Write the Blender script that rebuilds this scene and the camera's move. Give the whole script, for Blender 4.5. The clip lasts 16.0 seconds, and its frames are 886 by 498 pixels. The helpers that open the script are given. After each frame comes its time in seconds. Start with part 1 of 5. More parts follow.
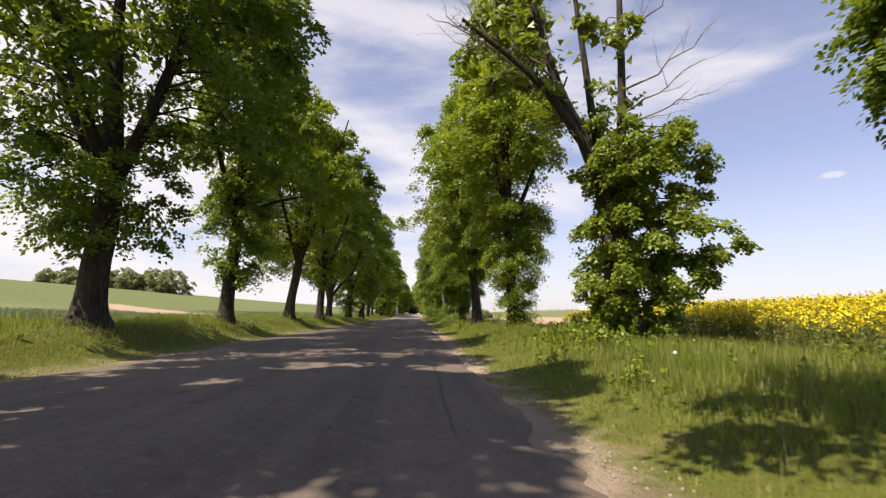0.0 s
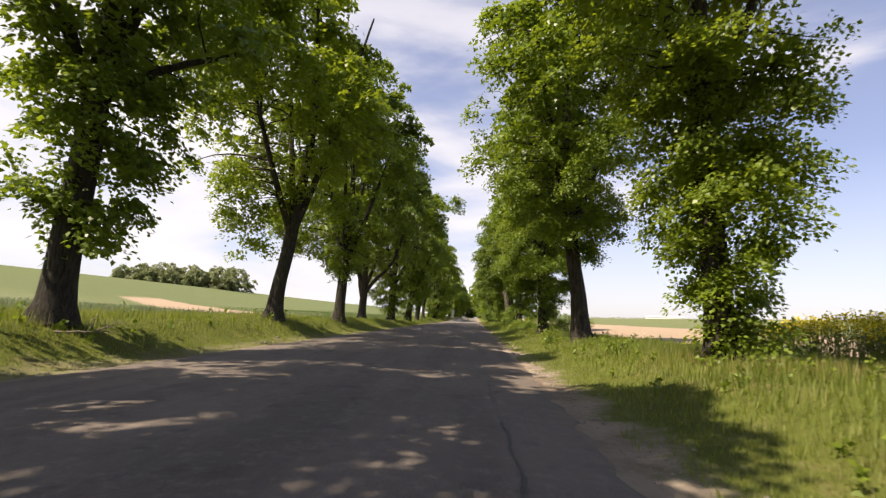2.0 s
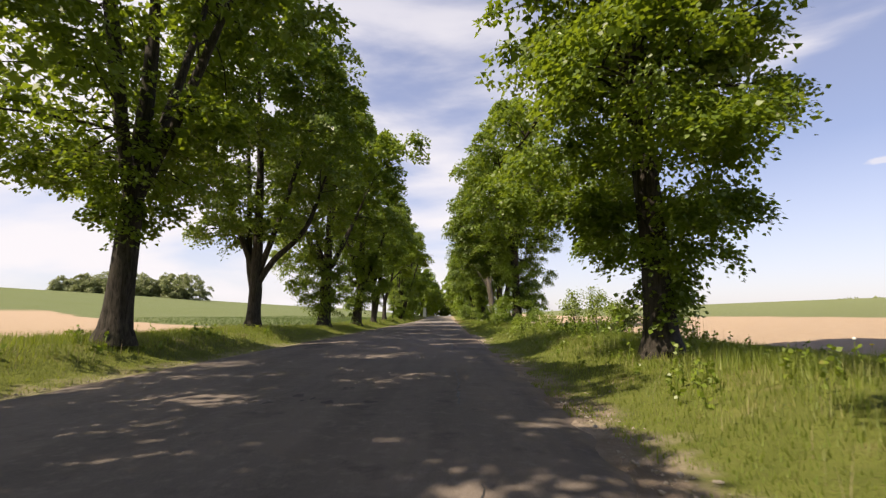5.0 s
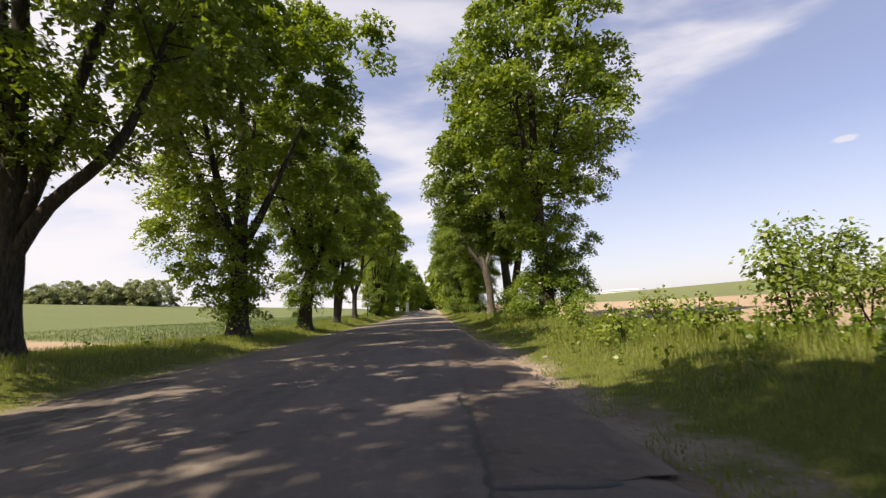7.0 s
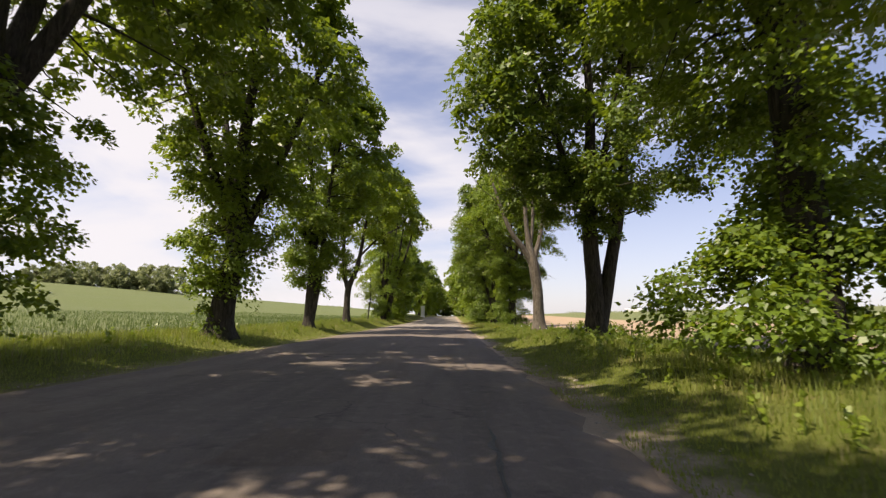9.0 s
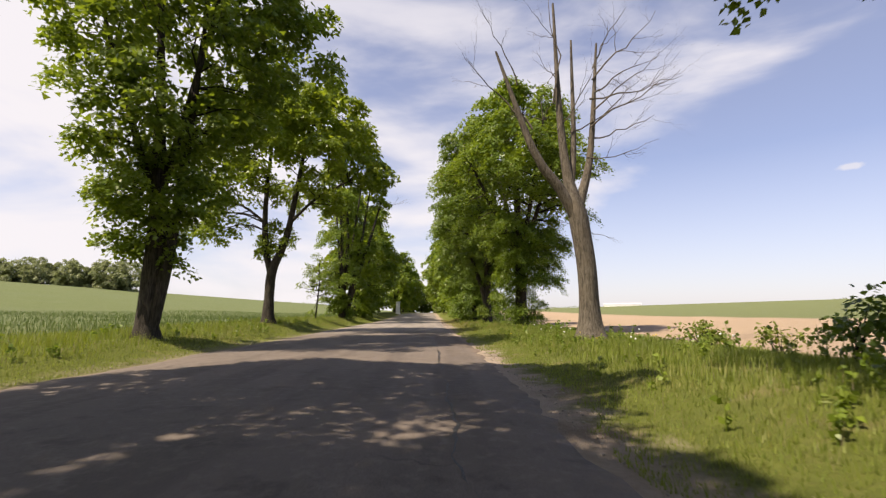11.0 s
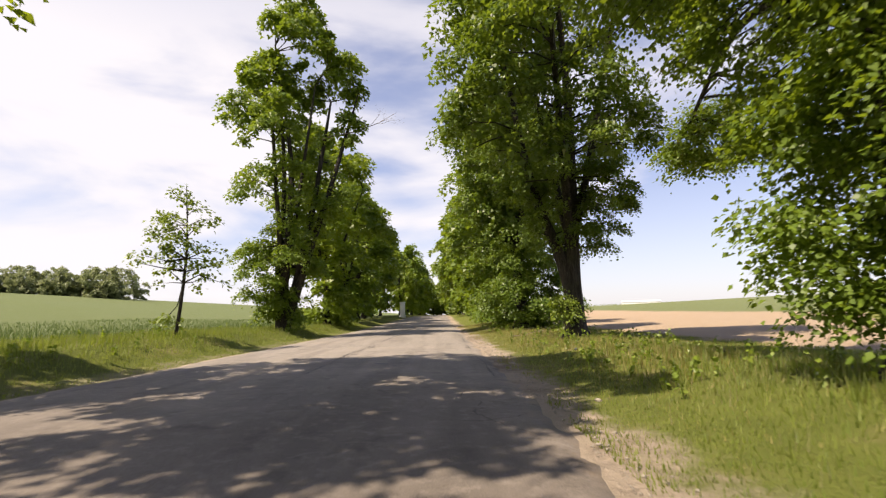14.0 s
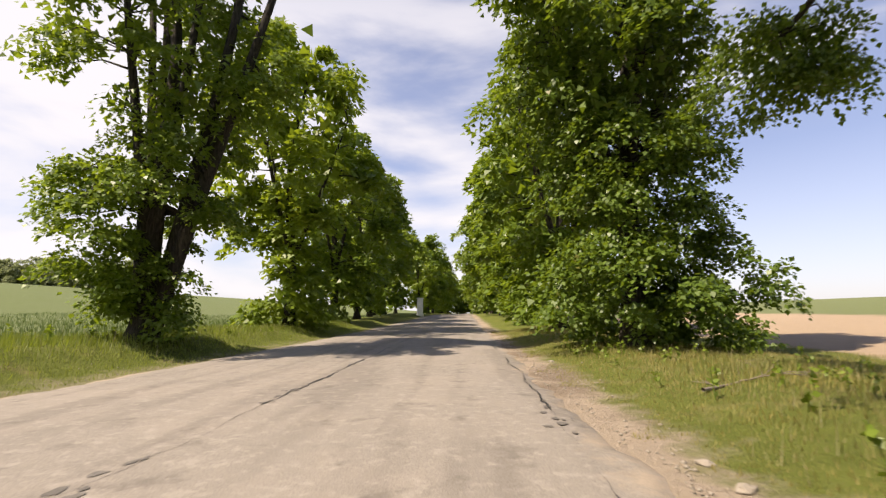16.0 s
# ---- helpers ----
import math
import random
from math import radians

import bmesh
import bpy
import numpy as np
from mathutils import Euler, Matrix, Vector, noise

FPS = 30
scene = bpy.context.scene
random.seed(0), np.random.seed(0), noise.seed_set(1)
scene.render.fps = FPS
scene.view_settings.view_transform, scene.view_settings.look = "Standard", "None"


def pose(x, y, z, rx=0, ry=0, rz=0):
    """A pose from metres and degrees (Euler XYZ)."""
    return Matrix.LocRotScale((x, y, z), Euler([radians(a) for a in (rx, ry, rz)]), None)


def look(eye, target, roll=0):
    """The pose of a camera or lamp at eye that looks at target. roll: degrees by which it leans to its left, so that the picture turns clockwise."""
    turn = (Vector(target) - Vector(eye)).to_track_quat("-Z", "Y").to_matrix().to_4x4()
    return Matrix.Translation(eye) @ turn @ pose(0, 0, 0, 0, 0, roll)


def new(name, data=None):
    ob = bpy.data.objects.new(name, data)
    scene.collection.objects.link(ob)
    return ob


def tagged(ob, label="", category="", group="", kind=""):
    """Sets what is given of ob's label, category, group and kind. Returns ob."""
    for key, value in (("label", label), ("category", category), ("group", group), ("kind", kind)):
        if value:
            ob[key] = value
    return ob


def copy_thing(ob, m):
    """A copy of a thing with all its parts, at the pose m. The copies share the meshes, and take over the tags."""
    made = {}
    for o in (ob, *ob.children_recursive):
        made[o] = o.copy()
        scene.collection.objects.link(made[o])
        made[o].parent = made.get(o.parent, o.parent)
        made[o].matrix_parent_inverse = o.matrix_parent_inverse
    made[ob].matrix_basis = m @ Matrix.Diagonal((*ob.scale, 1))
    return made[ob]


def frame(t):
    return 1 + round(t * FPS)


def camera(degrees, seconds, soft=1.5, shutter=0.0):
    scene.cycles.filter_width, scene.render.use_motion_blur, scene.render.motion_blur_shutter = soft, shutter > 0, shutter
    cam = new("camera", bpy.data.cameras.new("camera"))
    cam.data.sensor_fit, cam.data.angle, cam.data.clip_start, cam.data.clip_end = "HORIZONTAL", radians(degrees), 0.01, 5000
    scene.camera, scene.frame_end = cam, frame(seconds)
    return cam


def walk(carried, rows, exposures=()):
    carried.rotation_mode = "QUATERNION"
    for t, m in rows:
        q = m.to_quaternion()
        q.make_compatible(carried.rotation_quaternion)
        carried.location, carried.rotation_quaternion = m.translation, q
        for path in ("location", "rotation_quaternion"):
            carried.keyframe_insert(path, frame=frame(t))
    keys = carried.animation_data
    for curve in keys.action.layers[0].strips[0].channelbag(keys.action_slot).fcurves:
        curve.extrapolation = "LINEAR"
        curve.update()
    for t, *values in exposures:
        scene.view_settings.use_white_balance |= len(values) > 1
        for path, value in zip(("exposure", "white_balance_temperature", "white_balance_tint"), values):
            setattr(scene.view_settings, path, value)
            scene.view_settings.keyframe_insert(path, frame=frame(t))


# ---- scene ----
# ---- camera ----
cam = camera(85.0, 16.0, soft=1.3, shutter=0.12)
ROWS = [
    (0.0, -0.000, 0.000, 0.916, -3.11, 7.66, -0.55),
    (0.5, 0.010, 2.595, 0.903, -0.48, 7.53, -1.44),
    (1.0, 0.008, 5.266, 0.898, -3.05, 7.50, 0.54),
    (1.5, -0.007, 7.973, 0.893, -0.36, 7.50, -2.40),
    (2.0, -0.031, 10.679, 0.893, 3.59, 7.96, -2.14),
    (2.5, -0.060, 13.271, 0.896, 1.48, 7.64, 2.65),
    (3.0, -0.093, 15.835, 0.898, 0.43, 7.42, 2.40),
    (3.5, -0.107, 18.221, 0.899, -1.37, 7.46, 2.27),
    (4.0, -0.095, 20.627, 0.904, -0.43, 7.51, -0.03),
    (4.2, -0.088, 21.527, 0.907, 0.56, 7.98, -0.01),
    (6.3, -0.202, 32.091, 0.911, -0.06, 7.55, 1.48),
    (6.5, -0.212, 33.202, 0.906, -0.46, 7.58, 0.60),
    (7.0, -0.235, 36.012, 0.891, -1.29, 7.08, 3.45),
    (7.5, -0.258, 38.874, 0.889, 1.22, 7.40, -1.41),
    (8.0, -0.272, 41.772, 0.895, -0.18, 7.24, 1.68),
    (8.5, -0.276, 44.734, 0.902, -0.54, 7.39, -0.02),
    (9.0, -0.279, 47.709, 0.906, 0.78, 7.88, -0.47),
    (9.5, -0.273, 50.522, 0.907, -1.29, 7.81, -0.37),
    (9.7, -0.268, 51.643, 0.907, -0.38, 7.82, -1.19),
    (11.8, -0.151, 63.742, 0.911, -2.32, 7.31, 0.66),
    (12.0, -0.138, 64.925, 0.909, -1.05, 7.42, -0.46),
    (12.5, -0.100, 67.858, 0.905, -0.71, 7.57, 1.92),
    (13.0, -0.075, 70.889, 0.904, -1.36, 7.88, 0.46),
    (13.5, -0.053, 73.917, 0.901, -0.06, 7.22, -0.89),
    (14.0, -0.044, 76.931, 0.896, -0.18, 7.74, 1.38),
    (14.5, -0.039, 79.849, 0.889, -1.21, 7.27, 1.28),
    (15.0, -0.036, 82.754, 0.888, -1.45, 7.37, 1.17),
    (15.5, -0.049, 85.541, 0.894, -0.03, 7.51, -2.15),
    (16.0, -0.086, 88.458, 0.902, 2.63, 7.61, 0.46),
]
walk(cam, [(t, pose(x, y, z, 90 + pitch, roll, yaw)) for t, x, y, z, yaw, pitch, roll in ROWS],
     [(t, stops, 7350, 14) for t, stops in ((0.0, 0.70), (1.0, 0.77), (2.5, 0.78), (4.0, 0.70), (6.5, 0.68), (8.0, 0.66), (9.5, 0.63), (12.0, 0.64), (13.5, 0.74), (15.5, 0.76), (16.0, 0.74))])

# ---- world, sun, exposure ----
SUN_EL, SUN_AZ = radians(56), math.atan2(-0.84, -0.54)   # azimuth from +y towards +x
SUN_DIR = Vector((math.sin(SUN_AZ) * math.cos(SUN_EL), math.cos(SUN_AZ) * math.cos(SUN_EL), math.sin(SUN_EL)))
world = bpy.data.worlds.new("sky")
scene.world = world
world.use_nodes = True
wt = world.node_tree
wt.nodes.clear()


def wnode(kind, ins=None):
    n = wt.nodes.new(kind)
    for k, v in (ins or {}).items():
        n.inputs[k].default_value = v
    return n


w_out = wnode("ShaderNodeOutputWorld")
w_back = wnode("ShaderNodeBackground", {"Strength": 0.065})
w_sky = wnode("ShaderNodeTexSky")
w_sky.sky_type, w_sky.sun_disc = "NISHITA", False
w_sky.sun_elevation, w_sky.sun_rotation = SUN_EL, SUN_AZ
w_sky.air_density, w_sky.dust_density, w_sky.ozone_density = 1.0, 0.8, 2.0
w_co = wnode("ShaderNodeTexCoord")
w_map = wnode("ShaderNodeMapping")
w_map.inputs["Scale"].default_value = (1.0, 1.2, 3.2)
w_map.inputs["Rotation"].default_value = (0.1, 0.25, 0.3)
w_noise = wnode("ShaderNodeTexNoise", {"Scale": 2.2, "Detail": 7.0, "Roughness": 0.5, "Distortion": 0.25})
w_sep = wnode("ShaderNodeSeparateXYZ")
w_side = wnode("ShaderNodeMath", {1: -0.24, 2: 0.03})   # more haze and cloud on the sun's side
w_side.operation = "MULTIPLY_ADD"
w_add = wnode("ShaderNodeMath")
w_ramp = wnode("ShaderNodeMapRange", {1: 0.41, 2: 0.67, 3: 0.20, 4: 0.96})
w_ramp.interpolation_type = "SMOOTHSTEP"
w_high = wnode("ShaderNodeMapRange", {1: 0.45, 2: 0.85, 3: 1.0, 4: 0.12})   # the veil thins towards the zenith
w_haze = wnode("ShaderNodeMapRange", {1: 0.0, 2: 0.36, 3: 0.66, 4: 0.08})   # pale haze along the horizon
w_max = wnode("ShaderNodeMath")
w_max.operation = "MAXIMUM"
w_veil = wnode("ShaderNodeMath")
w_veil.operation = "MULTIPLY"
w_mix = wnode("ShaderNodeMixRGB", {"Color2": (8.9, 9.2, 10.3, 1)})
wl = wt.links.new
wl(w_co.outputs["Generated"], w_map.inputs["Vector"])
wl(w_map.outputs[0], w_noise.inputs["Vector"])
wl(w_co.outputs["Generated"], w_sep.inputs[0])
wl(w_sep.outputs["X"], w_side.inputs[0])
wl(w_noise.outputs[0], w_add.inputs[0])
wl(w_side.outputs[0], w_add.inputs[1])
wl(w_add.outputs[0], w_ramp.inputs[0])
wl(w_sep.outputs["Z"], w_high.inputs[0])
wl(w_sep.outputs["Z"], w_haze.inputs[0])
wl(w_ramp.outputs[0], w_max.inputs[0])
wl(w_haze.outputs[0], w_max.inputs[1])
wl(w_max.outputs[0], w_veil.inputs[0])
wl(w_high.outputs[0], w_veil.inputs[1])
wl(w_veil.outputs[0], w_mix.inputs["Fac"])
w_gain = wnode("ShaderNodeMixRGB", {"Fac": 1.0, "Color2": (1.3, 1.36, 1.74, 1)})
w_gain.blend_type = "MULTIPLY"
wl(w_sky.outputs[0], w_gain.inputs["Color1"])
wl(w_gain.outputs[0], w_mix.inputs["Color1"])
# one small fair-weather cloud low over the right-hand field
w_off = wnode("ShaderNodeVectorMath", {1: (0.662, 0.715, 0.226)})
w_off.operation = "SUBTRACT"
w_str = wnode("ShaderNodeVectorMath", {1: (1.0, 1.0, 3.4)})
w_str.operation = "MULTIPLY"
w_len = wnode("ShaderNodeVectorMath")
w_len.operation = "LENGTH"
w_n2 = wnode("ShaderNodeTexNoise", {"Scale": 60.0, "Detail": 4.0})
w_wob = wnode("ShaderNodeMath", {1: 0.03})
w_wob.operation = "MULTIPLY"
w_sum = wnode("ShaderNodeMath")
w_spot = wnode("ShaderNodeMapRange", {1: 0.035, 2: 0.024, 3: 0.0, 4: 0.5})
w_mix2 = wnode("ShaderNodeMixRGB", {"Color2": (9.4, 9.4, 9.7, 1)})
wl(w_co.outputs["Generated"], w_off.inputs[0])
wl(w_off.outputs[0], w_str.inputs[0])
wl(w_str.outputs[0], w_len.inputs[0])
wl(w_co.outputs["Generated"], w_n2.inputs["Vector"])
wl(w_n2.outputs[0], w_wob.inputs[0])
wl(w_len.outputs["Value"], w_sum.inputs[0])
wl(w_wob.outputs[0], w_sum.inputs[1])
wl(w_sum.outputs[0], w_spot.inputs[0])
wl(w_spot.outputs[0], w_mix2.inputs["Fac"])
wl(w_mix.outputs[0], w_mix2.inputs["Color1"])
wl(w_mix2.outputs[0], w_back.inputs["Color"])
wl(w_back.outputs[0], w_out.inputs["Surface"])

sun = new("sun", bpy.data.lights.new("sun", "SUN"))
sun.data.energy, sun.data.angle, sun.data.color = 5.0, radians(0.53), (1.0, 0.92, 0.80)
sun.matrix_world = look(SUN_DIR * 60, (0, 0, 0))


# ---- materials ----
def material(name):
    m = bpy.data.materials.new(name)
    m.use_nodes = True
    nt = m.node_tree
    nt.nodes.clear()
    out = nt.nodes.new("ShaderNodeOutputMaterial")
    return m, nt, out


def add(nt, kind, ins=None):
    n = nt.nodes.new(kind)
    for k, v in (ins or {}).items():
        if isinstance(v, bpy.types.NodeSocket):
            nt.links.new(v, n.inputs[k])
        else:
            n.inputs[k].default_value = v
    return n


def ramp(nt, fac, stops):
    n = add(nt, "ShaderNodeValToRGB", {0: fac})
    e = n.color_ramp.elements
    while len(e) < len(stops):
        e.new(0.5)
    for el, (p, c) in zip(e, stops):
        el.position, el.color = p, (*c, 1) if len(c) == 3 else c
    return n.outputs[0]


def mix(nt, fac, a, b, blend="MIX"):
    n = add(nt, "ShaderNodeMixRGB", {0: fac, 1: a, 2: b})
    n.blend_type = blend
    return n.outputs[0]


def fnoise(nt, vec, scale, detail=4.0, rough=0.55, dist=0.0):
    return add(nt, "ShaderNodeTexNoise", {"Vector": vec, "Scale": scale, "Detail": detail, "Roughness": rough, "Distortion": dist}).outputs[0]


def math_node(nt, op, a, b=0.0, c=0.0, clamp=False):
    n = nt.nodes.new("ShaderNodeMath")
    n.operation, n.use_clamp = op, clamp
    for k, v in enumerate((a, b, c)):
        if isinstance(v, bpy.types.NodeSocket):
            nt.links.new(v, n.inputs[k])
        else:
            n.inputs[k].default_value = v
    return n.outputs[0]


def step(nt, value, lo, hi):
    n = add(nt, "ShaderNodeMapRange", {0: value, 1: lo, 2: hi, 3: 0.0, 4: 1.0})
    n.interpolation_type = "SMOOTHSTEP"
    return n.outputs[0]


def rgba(c):
    return (*c, 1.0)


def leaf_material(name, dark, light, glow, trans=0.34, rough=0.43, dry=None, gloss=0.45):
    """Leaves: reflected colour between dark and light from leaf to leaf, and light that shines through."""
    m, nt, out = material(name)
    geo = add(nt, "ShaderNodeNewGeometry")
    rnd = geo.outputs["Random Per Island"]
    pos = geo.outputs["Position"]
    big = fnoise(nt, pos, 0.55, 2.0)
    f = math_node(nt, "ADD", math_node(nt, "MULTIPLY", rnd, 0.6), math_node(nt, "MULTIPLY", big, 0.5), clamp=True)
    col = mix(nt, f, rgba(dark), rgba(light))
    col = mix(nt, step(nt, rnd, 0.985, 1.0), col, (0.20, 0.19, 0.05, 1))
    if dry:
        spots = math_node(nt, "ADD", fnoise(nt, pos, 1.1, 5.0, 0.65), math_node(nt, "MULTIPLY", rnd, 0.16))
        col = mix(nt, math_node(nt, "MULTIPLY", step(nt, spots, 0.58, 0.76), 0.75), col, rgba(dry))
        deep = fnoise(nt, pos, 0.55, 4.0, 0.6)
        col = mix(nt, math_node(nt, "MULTIPLY", step(nt, deep, 0.46, 0.62), 0.6), col, rgba([dark[0] * 0.62, dark[1] * 0.78, dark[2] * 0.8]))
        fresh = fnoise(nt, pos, 2.3, 3.0, 0.6)
        col = mix(nt, math_node(nt, "MULTIPLY", step(nt, fresh, 0.52, 0.68), 0.55), col, rgba(dark))
    bsdf = add(nt, "ShaderNodeBsdfPrincipled", {"Base Color": col, "Roughness": rough, "Specular IOR Level": gloss})
    tcol = mix(nt, rnd, rgba(glow), rgba([g * 0.75 for g in glow]))
    tr = add(nt, "ShaderNodeBsdfTranslucent", {"Color": tcol})
    mx = add(nt, "ShaderNodeMixShader", {0: trans, 1: bsdf.outputs[0], 2: tr.outputs[0]})
    nt.links.new(mx.outputs[0], out.inputs[0])
    return m


def bark_material(name, dark, light, moss=(0.05, 0.06, 0.02), mossy=0.35, bump=0.9):
    m, nt, out = material(name)
    co = add(nt, "ShaderNodeTexCoord").outputs["Object"]
    st = add(nt, "ShaderNodeMapping", {"Vector": co, "Scale": (1, 1, 0.16)}).outputs[0]
    ridges = fnoise(nt, st, 22.0, 6.0, 0.65, 0.8)
    patch = fnoise(nt, co, 1.6, 4.0)
    fine = fnoise(nt, co, 60.0, 4.0)
    col = mix(nt, ramp(nt, ridges, [(0.36, (0, 0, 0)), (0.64, (1, 1, 1))]), rgba(dark), rgba(light))
    col = mix(nt, math_node(nt, "MULTIPLY", step(nt, patch, 0.5, 0.72), mossy), col, rgba(moss))
    col = mix(nt, math_node(nt, "MULTIPLY", fine, 0.35), col, rgba([c * 0.5 for c in dark]))
    h = math_node(nt, "ADD", ridges, math_node(nt, "MULTIPLY", fine, 0.3))
    bp = add(nt, "ShaderNodeBump", {"Strength": bump, "Distance": 0.03, "Height": h})
    bsdf = add(nt, "ShaderNodeBsdfPrincipled", {"Base Color": col, "Roughness": 0.9, "Specular IOR Level": 0.2, "Normal": bp.outputs[0]})
    nt.links.new(bsdf.outputs[0], out.inputs[0])
    return m


def plain_material(name, colour, rough=0.6, var=0.25, scale=8.0, bump=0.1, metal=0.0):
    m, nt, out = material(name)
    co = add(nt, "ShaderNodeTexCoord").outputs["Object"]
    n1, n2 = fnoise(nt, co, scale, 5.0), fnoise(nt, co, scale * 9, 4.0)
    f = math_node(nt, "ADD", math_node(nt, "MULTIPLY", n1, 0.7), math_node(nt, "MULTIPLY", n2, 0.3))
    col = mix(nt, f, rgba([c * (1 - var) for c in colour]), rgba([min(1, c * (1 + var)) for c in colour]))
    bp = add(nt, "ShaderNodeBump", {"Strength": bump, "Distance": 0.02, "Height": n2})
    bsdf = add(nt, "ShaderNodeBsdfPrincipled", {"Base Color": col, "Roughness": rough, "Metallic": metal, "Normal": bp.outputs[0]})
    nt.links.new(bsdf.outputs[0], out.inputs[0])
    return m


def asphalt_material(name, dark, light, warm):
    m, nt, out = material(name)
    co = add(nt, "ShaderNodeTexCoord").outputs["Object"]
    grain = fnoise(nt, co, 95.0, 3.0, 0.7)
    stones = add(nt, "ShaderNodeTexVoronoi", {"Vector": co, "Scale": 70.0}).outputs["Distance"]
    along = add(nt, "ShaderNodeMapping", {"Vector": co, "Scale": (1.0, 0.07, 1.0)}).outputs[0]
    tracks = fnoise(nt, along, 1.7, 3.0)
    blot = fnoise(nt, co, 0.55, 6.0, 0.62)
    blot2 = fnoise(nt, co, 2.6, 6.0, 0.65)
    col = mix(nt, ramp(nt, grain, [(0.3, (0, 0, 0)), (0.7, (1, 1, 1))]), rgba(dark), rgba(light))
    col = mix(nt, math_node(nt, "MULTIPLY", step(nt, blot, 0.42, 0.66), 0.55), col, rgba(warm))
    col = mix(nt, math_node(nt, "MULTIPLY", step(nt, tracks, 0.46, 0.62), 0.35), col, rgba([c * 0.7 for c in dark]))
    col = mix(nt, math_node(nt, "MULTIPLY", step(nt, blot2, 0.54, 0.70), 0.5), col, rgba([c * 0.62 for c in dark]))
    wander = mix(nt, 0.22, co, add(nt, "ShaderNodeTexNoise", {"Vector": co, "Scale": 2.2, "Detail": 4.0}).outputs["Color"])
    vor = add(nt, "ShaderNodeTexVoronoi", {"Vector": wander, "Scale": 1.5})
    vor.feature = "DISTANCE_TO_EDGE"
    thin = math_node(nt, "MULTIPLY", step(nt, vor.outputs[0], 0.010, 0.003), step(nt, fnoise(nt, co, 0.3, 3.0), 0.54, 0.66))
    col = mix(nt, math_node(nt, "MULTIPLY", thin, 0.5), col, rgba([c * 0.35 for c in dark]))
    mott = fnoise(nt, co, 9.0, 5.0, 0.7)
    col = mix(nt, math_node(nt, "MULTIPLY", step(nt, mott, 0.5, 0.68), 0.4), col, rgba([c * 1.25 for c in light]))
    sx = math_node(nt, "ADD", add(nt, "ShaderNodeSeparateXYZ", {0: co}).outputs["X"], math_node(nt, "MULTIPLY", math_node(nt, "SUBTRACT", fnoise(nt, co, 1.8, 6.0, 0.7), 0.5), 1.3))
    rim = math_node(nt, "MAXIMUM", step(nt, sx, 0.72, 1.05), step(nt, sx, -5.15, -5.45))
    col = mix(nt, math_node(nt, "MULTIPLY", rim, 0.8), col, mix(nt, grain, (0.26, 0.20, 0.145, 1), (0.42, 0.345, 0.265, 1)))
    # paler, later surface far off; the near stretch is also darkened to deepen tree shade
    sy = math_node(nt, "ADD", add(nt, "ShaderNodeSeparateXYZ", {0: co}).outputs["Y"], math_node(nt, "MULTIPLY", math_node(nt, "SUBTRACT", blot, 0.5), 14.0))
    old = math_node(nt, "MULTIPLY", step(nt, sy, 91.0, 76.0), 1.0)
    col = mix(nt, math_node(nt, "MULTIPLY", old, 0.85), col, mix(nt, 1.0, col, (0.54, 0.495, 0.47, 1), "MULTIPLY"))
    h = math_node(nt, "ADD", math_node(nt, "MULTIPLY", stones, 0.8), math_node(nt, "ADD", grain, math_node(nt, "MULTIPLY", blot2, 0.6)))
    bp = add(nt, "ShaderNodeBump", {"Strength": 0.4, "Distance": 0.005, "Height": h})
    bsdf = add(nt, "ShaderNodeBsdfPrincipled", {"Base Color": col, "Roughness": 0.88, "Specular IOR Level": 0.25, "Normal": bp.outputs[0]})
    nt.links.new(bsdf.outputs[0], out.inputs[0])
    return m


